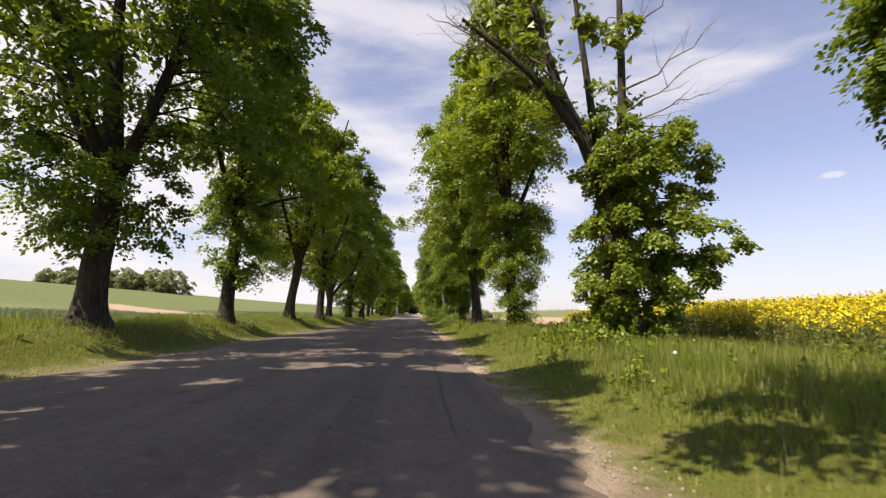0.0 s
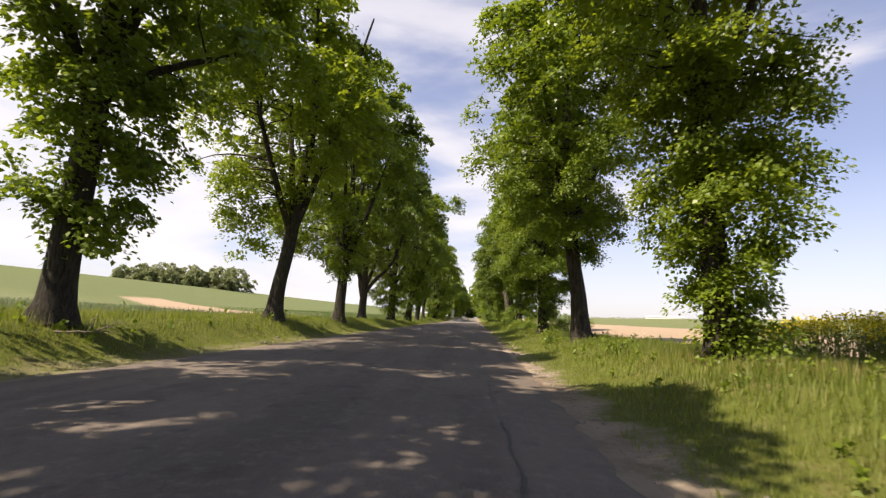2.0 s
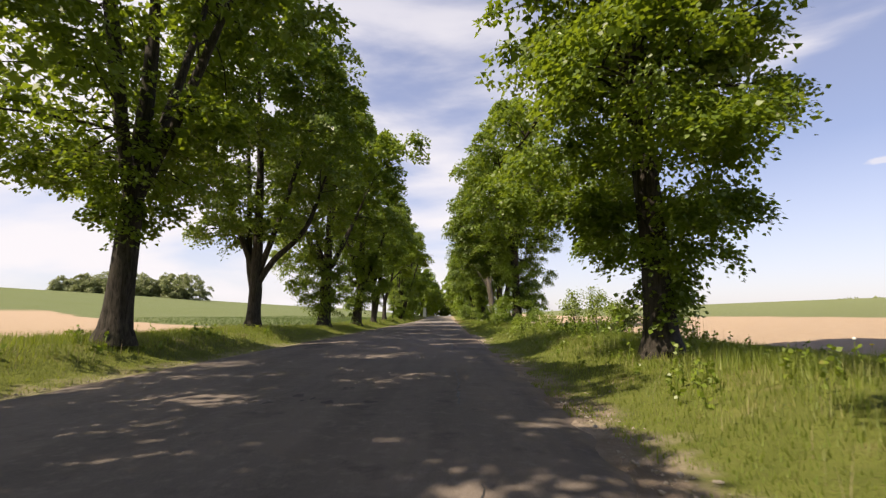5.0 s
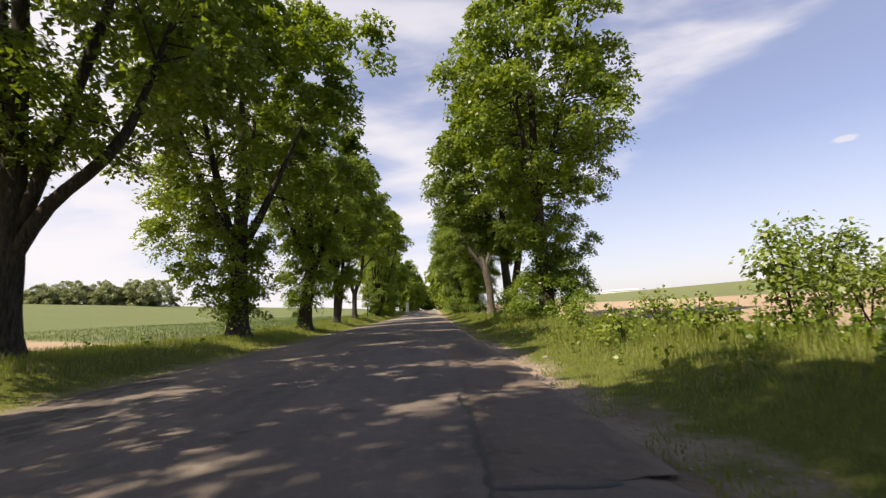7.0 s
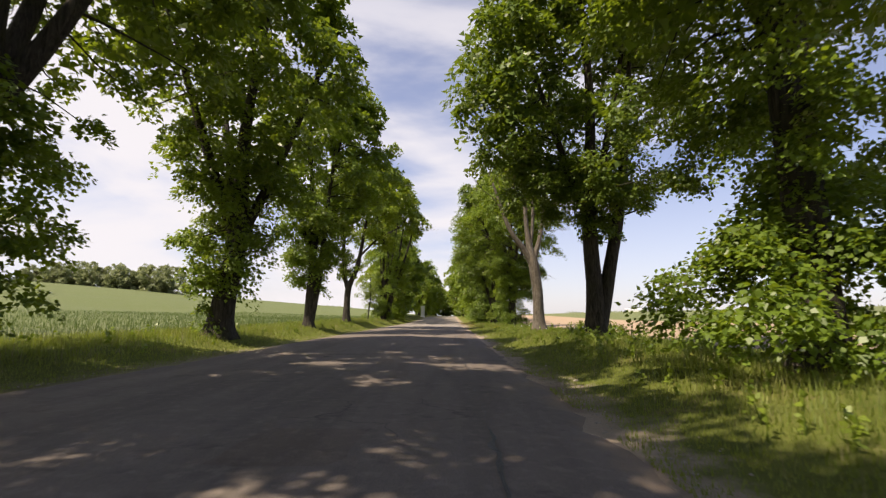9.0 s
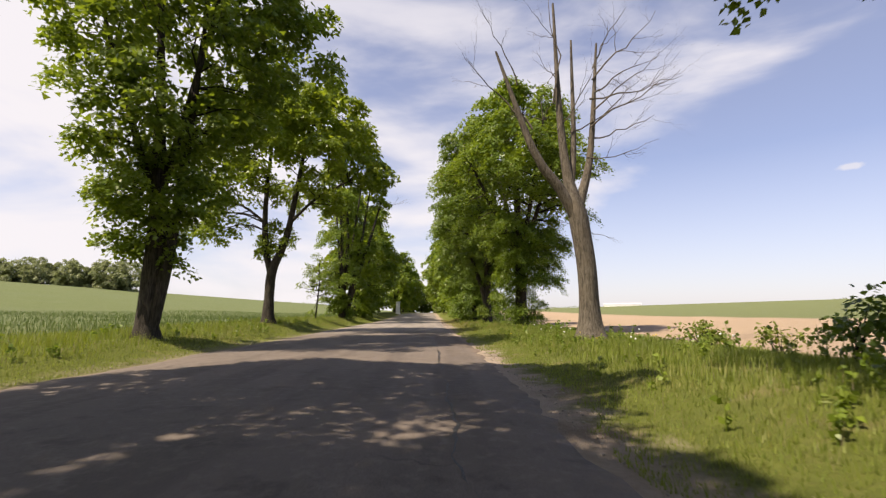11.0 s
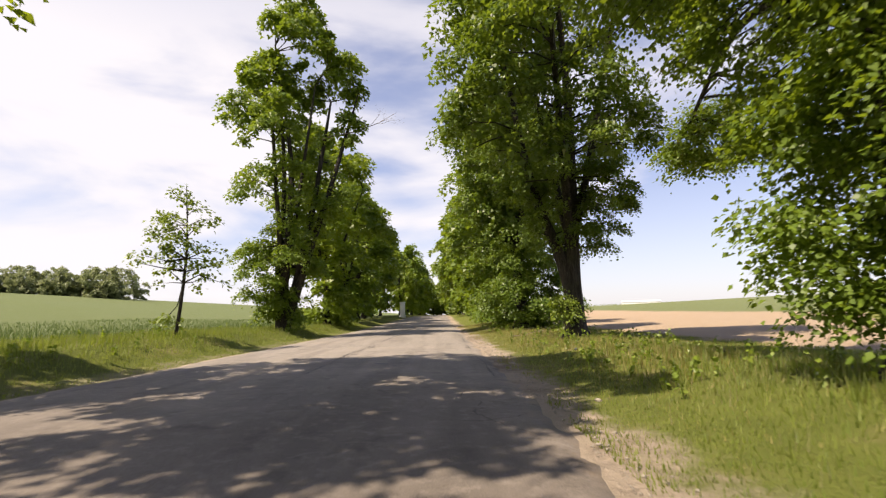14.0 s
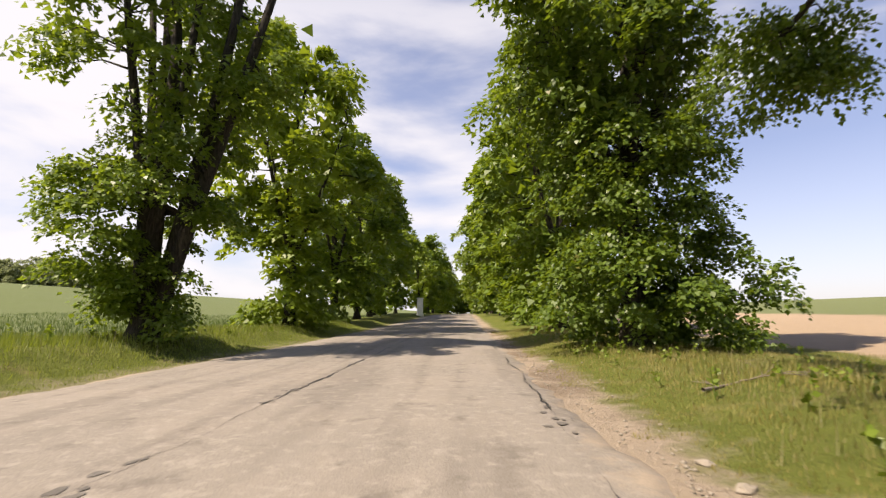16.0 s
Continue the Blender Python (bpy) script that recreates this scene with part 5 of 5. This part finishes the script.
def leafy_plants(name, rng, xs, ys, height, leaf, per, mat, label, category="weeds"):
    """Broad-leaved weeds and shoots: stems with leaves, many plants in one mesh."""
    blocks, n = [], len(xs)
    z = ground_z(xs, ys)
    h = height * rng.uniform(0.5, 1.3, n)
    base = np.column_stack([xs, ys, z])
    lean = rng.normal(size=(n, 2)) * 0.18 * h[:, None]
    idx = np.repeat(np.arange(n), per)
    t = rng.uniform(0.12, 1.0, n * per)
    c = base[idx] + np.column_stack([lean[idx, 0] * t, lean[idx, 1] * t, h[idx] * t])
    c[:, :2] += rng.normal(size=(n * per, 2)) * 0.05 * (h[idx])[:, None]
    od = rng.normal(size=(n * per, 3))
    od[:, 2] = 0.1
    od /= np.linalg.norm(od, axis=1)[:, None]
    v, f = leaf_quads(rng, c, leaf, od, 0.2)
    blocks.append((v, f))
    for i in range(n):
        top = base[i] + np.array([lean[i, 0], lean[i, 1], h[i]])
        blocks.append(tube(np.array([[*base[i], 0.006 + 0.006 * h[i]], [*(base[i] * 0.5 + top * 0.5), 0.006], [*top, 0.003]]), 3))
    v, f = joined(blocks)
    ob = mesh_object(name, v, f, mat)
    tagged(ob, label, category, kind="stuff")
    return ob


gx, gy = verge_points(rng_g, 1500, 1.9, 7.0, 3.0, 105, 0.95)
keep = (gx < 5.0) | (gy < 24)
gx, gy = gx[keep], gy[keep]
leafy_plants("weed_patch", rng_g, gx, gy, 0.24, 0.06, 12, M_SHOOT, "broad-leaved nettles and docks in the verge grass")
gx, gy = verge_points(rng_g, 260, -9.4, -6.3, 8.0, 105, 0.95)
leafy_plants("weed_patch", rng_g, gx, gy, 0.28, 0.09, 10, M_LEAF, "low broad-leaved weeds under the trees")
gx, gy = rng_g.normal(3.5, 0.45, 60), rng_g.normal(10.0, 0.7, 60)
leafy_plants("shoot_patch", rng_g, gx, gy, 0.42, 0.10, 14, M_SHOOT, "leafy lime shoots beside the old trunk")


gx, gy = rng_g.uniform(3.0, 6.3, 210), rng_g.uniform(35.4, 47.5, 210)
keep = value_noise(gx * 0.9, gy * 0.9, 17) > 0.45
leafy_plants("weed_patch", rng_g, gx[keep], gy[keep], 0.42, 0.075, 18, M_LEAF, "dense tall nettles among the shrubs on the verge")
gx, gy = rng_g.uniform(4.2, 6.6, 120), rng_g.uniform(36.5, 41.5, 120)
blades("dry_stalks", rng_g, gx, gy, 0.75, 0.012, M_STRAW, "brown dry stalks of last year's weeds", 0.12)
gx, gy = rng_g.uniform(2.6, 5.2, 260), rng_g.uniform(54.5, 80, 260)
keep = value_noise(gx * 0.8, gy * 0.5, 19) > 0.55
leafy_plants("weed_patch", rng_g, gx[keep], gy[keep], 0.38, 0.075, 14, M_LEAF, "clumps of dark nettles in the verge grass")


def shrub(x, y, height, rad, seed, leaves=900, mat=None, label="", leaf=0.10):
    rng = np.random.default_rng(seed)
    stems = []
    for k in range(5):
        a = rng.uniform(0, 6.28)
        r = rad * rng.uniform(0.2, 0.7)
        stems.append([(0.04 * k, 0.02, 0, 0.012), (math.cos(a) * r * 0.4, math.sin(a) * r * 0.4, height * 0.45, 0.008), (math.cos(a) * r, math.sin(a) * r, height * rng.uniform(0.7, 1.0), 0.006)])
    lobes = [(s[-1][0], s[-1][1], s[-1][2] * 0.82, rad * 0.42, rad * 0.42, height * 0.26, 1) for s in stems] + [(0, 0, height * 0.35, rad * 0.6, rad * 0.6, height * 0.28, 0.8)]
    return build_tree("shrub", x, y, stems, lobes, leaves, leaf, mat or M_SHOOT, seed=seed, clump=0.26, label=label or "thin-stemmed green shrub in the verge", category="shrub", group="shrubs in the verge", per_clump=22)


for k, (px, py, h, r) in enumerate([(4.2, 41.9, 1.5, 0.6), (5.0, 42.4, 1.7, 0.6), (5.6, 41.6, 1.3, 0.6), (6.1, 43.0, 1.5, 0.6), (3.5, 42.8, 0.6, 0.6), (4.6, 38.6, 0.8, 0.6), (5.6, 38.0, 0.9, 0.6), (3.9, 44.8, 0.7, 0.6), (3.2, 47.5, 0.6, 0.5), (6.9, 41.2, 1.2, 0.5), (4.2, 34.8, 0.7, 0.5), (2.3, 26.2, 0.4, 0.4), (2.7, 43.6, 0.5, 0.5)]):
    shrub(px, py, h * 0.9, r * 0.8, 400 + k, int(640 * h), leaf=0.08, label="sunlit green shrub with thin upright stems")
shrub(4.6, 64.5, 0.7, 0.5, 430, 420, M_LEAF_D, "small dark shrub at the field edge")
shrub(3.22, 89.75, 1.15, 0.42, 450, 900, M_SHOOT, "bright lime shoots at the foot of the stout tree", 0.085)
shrub(2.9, 21.0, 0.3, 0.35, 431, 160, leaf=0.07)
for k, (px, py) in enumerate([(5.3, 68.9), (5.9, 69.6), (6.6, 68.4)]):
    shrub(px, py, 0.6, 0.5, 440 + k, 260, M_GRASS, "dry tangled shrub at the field edge")


def rape_field():
    rng = np.random.default_rng(8)
    n = 6500
    x = 7.6 + 34 * rng.uniform(0, 1, n) ** 2.2
    y = rng.uniform(2, 26.5, n)
    keep = y < 24.5 - 0.10 * (x - 7) + 1.5 * value_noise(x * 0.7, y * 0, 6)
    x, y = x[keep], y[keep]
    n = len(x)
    z = ground_z(x, y)
    front = smooth(x, 7.6, 9.0)
    h = rng.uniform(0.85, 1.12, n) * (0.72 + 0.28 * front)
    base = np.column_stack([x, y, z])
    a = rng.uniform(0, 6.28, n)
    s = np.column_stack([np.cos(a), np.sin(a), 0 * a]) * 0.01
    tip = base + np.column_stack([rng.normal(size=n) * 0.08, rng.normal(size=n) * 0.08, h])
    v = np.stack([base - s, base + s, tip + s * 0.5, tip - s * 0.5], 1).reshape(-1, 3)
    f = np.arange(4 * n).reshape(-1, 4)
    per = 5
    idx = np.repeat(np.arange(n), per)
    t = rng.uniform(0.1, 0.9, n * per)[:, None]
    od = rng.normal(size=(n * per, 3))
    od /= np.linalg.norm(od, axis=1)[:, None]
    v2, f2 = leaf_quads(rng, base[idx] * (1 - t) + tip[idx] * t, 0.13, od, 0.3, 0.3)
    ob = mesh_object("rape_stems", *joined([(v, f), (v2, f2)]), M_RAPE_STEM)
    tagged(ob, "green stems and leaves of flowering rape", "crop", kind="stuff")
    per = np.where(rng.uniform(0, 1, n) < 0.25 + 0.75 * front * smooth(value_noise(x * 0.5, y * 0.5, 12), 0.1, 0.5), 15, 2)
    idx = np.repeat(np.arange(n), per)
    m = len(idx)
    t = 1.03 - 0.30 * rng.uniform(0, 1, m)[:, None] ** 1.5
    c = base[idx] * (1 - t) + tip[idx] * t + rng.normal(size=(m, 3)) * np.array([0.10, 0.10, 0.03])
    od = rng.normal(size=(m, 3))
    od /= np.linalg.norm(od, axis=1)[:, None]
    v3, f3 = leaf_shingles(rng, c, 0.055, od, 3)
    ob = mesh_object("rape_blossom", v3, f3, M_RAPE)
    tagged(ob, "bright yellow blossom of a rape field", "crop", kind="stuff")


rape_field()

# ---- road details ----
seam = strip([(0.33, -2), (0.31, 8), (0.22, 14), (0.14, 20), (0.05, 28)], 0.032, 0.004, 61, M_TAR, "tar_seam", ROAD, gaps=0.3)
seam = strip([(-0.02, 30), (-0.05, 36.2), (-0.02, 41), (-0.05, 47.5), (0.02, 50), (0.05, 54), (0.02, 62), (0.0, 71), (-0.05, 73), (-0.05, 78)], 0.034, 0.004, 65, M_TAR, "tar_seam", ROAD, gaps=0.3)
strip([(-2.1, 84), (-2.2, 88), (-2.0, 92), (-2.02, 97), (-2.1, 110)], 0.032, 0.004, 69, M_TAR, "crack", ROAD, gaps=0.3)
strip([(0.75, 84), (0.62, 88), (0.66, 92), (0.72, 96), (0.66, 102)], 0.021, 0.004, 73, M_TAR, "crack", ROAD, gaps=0.35)


def road_patch(x0, x1, y0, y1, seed, mat=None, name="asphalt_patch", rag=0.08):
    rng = np.random.default_rng(seed)
    nx, ny = 12, max(6, int((y1 - y0) / 0.25))
    xs, ys = np.linspace(0, 1, nx), np.linspace(0, 1, ny)
    X, Y = np.meshgrid(xs, ys)
    wx = (value_noise(Y * 6, X * 0 + seed, seed) - 0.5) * rag
    wy = (value_noise(X * 6, Y * 0 + seed, seed + 1) - 0.5) * rag
    px, py = x0 + (x1 - x0) * X + wx, y0 + (y1 - y0) * Y + wy
    pz = road_top(px, py) + 0.005
    edge = (X == 0) | (X == 1) | (Y == 0) | (Y == 1)
    pz = np.where(edge, pz - 0.006, pz)
    v = np.stack([px, py, pz], -1).reshape(-1, 3)
    i, j = np.meshgrid(np.arange(ny - 1), np.arange(nx - 1), indexing="ij")
    f = np.stack([i * nx + j, i * nx + j + 1, (i + 1) * nx + j + 1, (i + 1) * nx + j], -1).reshape(-1, 4)
    return mesh_object(name, v, f, mat or M_PATCH, ROAD)


road_patch(0.0, 0.95, 38.5, 49.0, 81)
road_patch(0.0, 0.62, 38.38, 38.46, 86, M_TAR, "tar_seam", 0.05)
# worn hollows and flakes where the top layer has broken away
def flakes(x, y, sx, sy, n, size, seed):
    rng = np.random.default_rng(seed)
    cx, cy = x + rng.normal(size=n) * sx, y + rng.normal(size=n) * sy
    a = np.linspace(0, 2 * math.pi, 9, endpoint=False)
    r = size * rng.uniform(0.35, 1.3, (n, 1)) * rng.uniform(0.45, 1.2, (n, 9))
    px, py = cx[:, None] + np.cos(a) * r, cy[:, None] + np.sin(a) * r * rng.uniform(0.8, 2.2, (n, 1))
    pz = road_top(px, py) + 0.003 + rng.uniform(0, 0.002, (n, 1))
    return mesh_object("hollow", np.stack([px, py, pz], -1).reshape(-1, 3), np.arange(9 * n).reshape(-1, 9), M_HOLLOW, ROAD)


for k, row in enumerate([(-4.9, 43.2, 0.22, 0.7, 26, 0.16), (-4.35, 41.2, 0.28, 0.6, 26, 0.17), (-4.0, 40.0, 0.2, 0.4, 14, 0.14), (-2.1, 88.4, 0.05, 0.3, 12, 0.035), (-2.05, 90.9, 0.08, 0.3, 18, 0.045), (-2.04, 94.0, 0.06, 0.4, 14, 0.04),
                         (0.64, 90.3, 0.05, 0.3, 10, 0.04), (0.68, 93.0, 0.05, 0.5, 12, 0.04), (-1.4, 30.7, 0.2, 0.3, 8, 0.08), (-2.7, 58.2, 0.2, 0.3, 8, 0.1), (-0.9, 87.6, 0.25, 0.3, 26, 0.018), (-3.6, 21.0, 0.3, 0.4, 8, 0.12), (-1.9, 47.2, 0.25, 0.5, 9, 0.09)]):
    flakes(*row, 140 + k)
road_patch(0.02, 0.9, 72.3, 78.0, 82)
road_patch(-1.7, -0.9, 50.6, 51.6, 83)
road_patch(-3.2, -2.4, 20.5, 21.6, 84)
road_patch(-1.24, -1.03, 85.74, 85.94, 85, M_TAR, rag=0.1)
road_patch(-0.91, -0.84, 85.43, 85.50, 87, M_TAR, rag=0.04)
strip([(-2.02, 85.3), (-2.12, 86.3), (-2.17, 87.3)], 0.085, 0.006, 75, M_TAR, "tar_seam", ROAD, gaps=0.1)


def stone(x, y, r, seed):
    rng = np.random.default_rng(seed)
    bm = bmesh.new()
    bmesh.ops.create_icosphere(bm, subdivisions=2, radius=r)
    for v in bm.verts:
        k = 1 + 0.45 * noise.noise(v.co / r * 1.3 + Vector((seed, 0, 0)))
        v.co = Vector((v.co.x * k * 1.3, v.co.y * k, v.co.z * k * 0.6))
    me = bpy.data.meshes.new("stone")
    bm.to_mesh(me)
    bm.free()
    me.materials.append(M_STONE)
    ob = new("stone", me)
    ob.location = (x, y, max(float(ground_z(x, y)), 0.0 if x < 1.0 else -1) + r * 0.3)
    ob.rotation_euler = (0, 0, rng.uniform(0, 6))
    tagged(ob, "small dusty stone on the sandy margin", "stone", "stones on the margin")


rng_s = np.random.default_rng(15)
for k in range(26):
    yy = rng_s.uniform(3, 100)
    stone(float(edge_x(yy, 1)) + rng_s.uniform(0.05, 0.45), yy, rng_s.uniform(0.02, 0.05), k)


def gravel(side, n, seed):
    """Loose chips along the crumbled edge of the asphalt, in one mesh."""
    rng = np.random.default_rng(seed)
    y = rng.uniform(0, 105, n)
    off = np.abs(rng.normal(size=n)) * 0.22 * (0.4 + 1.2 * value_noise(y * 0.7, y * 0, seed)) - 0.05
    x = edge_x(y, side) + (off if side else -off)
    z = np.where(off < 0, road_top(x, y), ground_z(x, y))
    r = rng.uniform(0.005, 0.02, n) * rng.uniform(0.5, 1.2, n)
    k = np.array([[1, 0, 0], [0, 1, 0], [-1, 0, 0], [0, -1, 0], [0, 0, 0.7], [0, 0, -0.7]], float)
    jit = 1 + rng.uniform(-0.35, 0.35, (n, 6, 1))
    a = rng.uniform(0, 6.28, n)
    rot = np.stack([np.stack([np.cos(a), -np.sin(a), 0 * a], -1), np.stack([np.sin(a), np.cos(a), 0 * a], -1), np.stack([0 * a, 0 * a, 1 + 0 * a], -1)], 1)
    v = np.einsum("nij,nkj->nki", rot, k[None] * jit * r[:, None, None]) + np.column_stack([x, y, z + r * 0.35])[:, None]
    tri = np.array([[0, 1, 4], [1, 2, 4], [2, 3, 4], [3, 0, 4], [1, 0, 5], [2, 1, 5], [3, 2, 5], [0, 3, 5]])
    f = (np.arange(n)[:, None, None] * 6 + tri[None]).reshape(-1, 3)
    ob = mesh_object("gravel", v.reshape(-1, 3), f, M_STONE)
    tagged(ob, "loose grey chips along the crumbled asphalt edge", "gravel", kind="stuff")


gravel(1, 4500, 91)
gravel(0, 1500, 92)


def dandelion(x, y, h, fluffy, seed):
    base = new("dandelion")
    base.location = (x, y, float(ground_z(x, y)) - 0.02)
    tagged(base, "white dandelion clock on a thin stalk" if fluffy else "yellow dandelion in flower on a thin stalk", "flower", "dandelions in the verge")
    v, f = tube(np.array([[0, 0, 0, 0.004], [0.01, 0, h * 0.6, 0.003], [0.02, 0.01, h, 0.003]]), 4)
    mesh_object("stalk", v, f, M_GRASS, base)
    bm = bmesh.new()
    bmesh.ops.create_icosphere(bm, subdivisions=2, radius=0.019 if fluffy else 0.017, matrix=Matrix.Translation((0.02, 0.01, h)) @ Matrix.Diagonal((1, 1, 1 if fluffy else 0.45, 1)))
    part("flower_head", bm, M_FLUFF if fluffy else M_YELLOW, base)


for k in range(34):
    yy = rng_s.uniform(3, 98) if k < 18 else rng_s.uniform(67, 76)
    xx = rng_s.uniform(1.9, 5.2)
    dandelion(xx, yy, rng_s.uniform(0.22, 0.36), k % 3 != 0, k)


def fallen_branch(x, y, yaw, ln, seed):
    rng = np.random.default_rng(seed)
    blocks = []
    grow = [(np.zeros(3), np.array([1.0, 0.1, 0.12]), ln, 0.022, 0)]
    while grow:
        q, d, l, r, lev = grow.pop()
        t = np.linspace(0, 1, 8)[:, None]
        jag = np.cumsum(rng.normal(size=(8, 3)) * 0.03 * l, axis=0)
        line = q + d * l * t + (jag - jag[0])
        line[:, 2] = np.maximum(line[:, 2], 0.02)
        blocks.append(tube(np.column_stack([line, r * (1 - 0.8 * t[:, 0])]), 5))
        if lev < 3:
            for _ in range(4):
                k = rng.integers(2, 8)
                nd = d + rng.normal(size=3) * np.array([0.4, 0.7, 0.45])
                grow.append((line[k], nd / np.linalg.norm(nd), l * rng.uniform(0.3, 0.55), r * 0.5, lev + 1))
    v, f = joined(blocks)
    ob = mesh_object("fallen_branch", v, f, M_TWIG, smooth_shade=True)
    ob.location, ob.rotation_euler = (x, y, float(ground_z(x, y)) + 0.02), (0, 0, yaw)
    tagged(ob, "bare grey fallen branch lying in the grass", "branch")


fallen_branch(2.3, 93.6, 0.6, 1.5, 3)
fallen_branch(-6.6, 18.0, 0.4, 0.7, 4)
fallen_branch(-5.9, 25.2, 2.6, 0.9, 5)


# ---- wayside pillar and far building ----
def pillar(x, y):
    base = new("wayside_pillar")
    base.location = (x, y, float(ground_z(x, y)) - 0.05)
    tagged(base, "tall white-washed wayside pillar on a low plinth", "pillar")

    def block(name, w, z0, z1, bev, label=""):
        bm = bmesh.new()
        bmesh.ops.create_cube(bm, size=1, matrix=Matrix.Translation((0, 0, (z0 + z1) / 2)) @ Matrix.Diagonal((w, w, z1 - z0, 1)))
        bmesh.ops.bevel(bm, geom=bm.edges[:], offset=bev, segments=2, affect="EDGES")
        return part(name, bm, M_WHITE, base, label)
    block("plinth", 0.92, 0.0, 0.34, 0.02)
    block("shaft", 0.74, 0.34, 2.30, 0.02)
    block("cap", 0.84, 2.30, 2.46, 0.02)


pillar(-6.1, 153.0)


def farm_hall(x, y, yaw, w, d, h):
    base = new("farm_hall")
    base.location, base.rotation_euler = (x, y, float(ground_z(x, y)) - 0.2), (0, 0, yaw)
    tagged(base, "long low white hall far across the fields", "building")
    bm = bmesh.new()
    bmesh.ops.create_cube(bm, size=1, matrix=Matrix.Translation((0, 0, h / 2)) @ Matrix.Diagonal((w, d, h, 1)))
    part("wall", bm, M_WHITE, base)
    bm = bmesh.new()
    pts = [(-w / 2 - 0.5, -d / 2 - 0.6, h), (w / 2 + 0.5, -d / 2 - 0.6, h), (w / 2 + 0.5, d / 2 + 0.6, h), (-w / 2 - 0.5, d / 2 + 0.6, h), (-w / 2 - 0.5, 0, h + d * 0.16), (w / 2 + 0.5, 0, h + d * 0.16)]
    vs = [bm.verts.new(p) for p in pts]
    for q in ((0, 1, 5, 4), (2, 3, 4, 5), (0, 4, 3), (1, 2, 5), (3, 2, 1, 0)):
        bm.faces.new([vs[i] for i in q])
    part("roof", bm, M_GREY, base, "pale grey sheet roof")


farm_hall(330, 880, -0.35, 60, 20, 6)
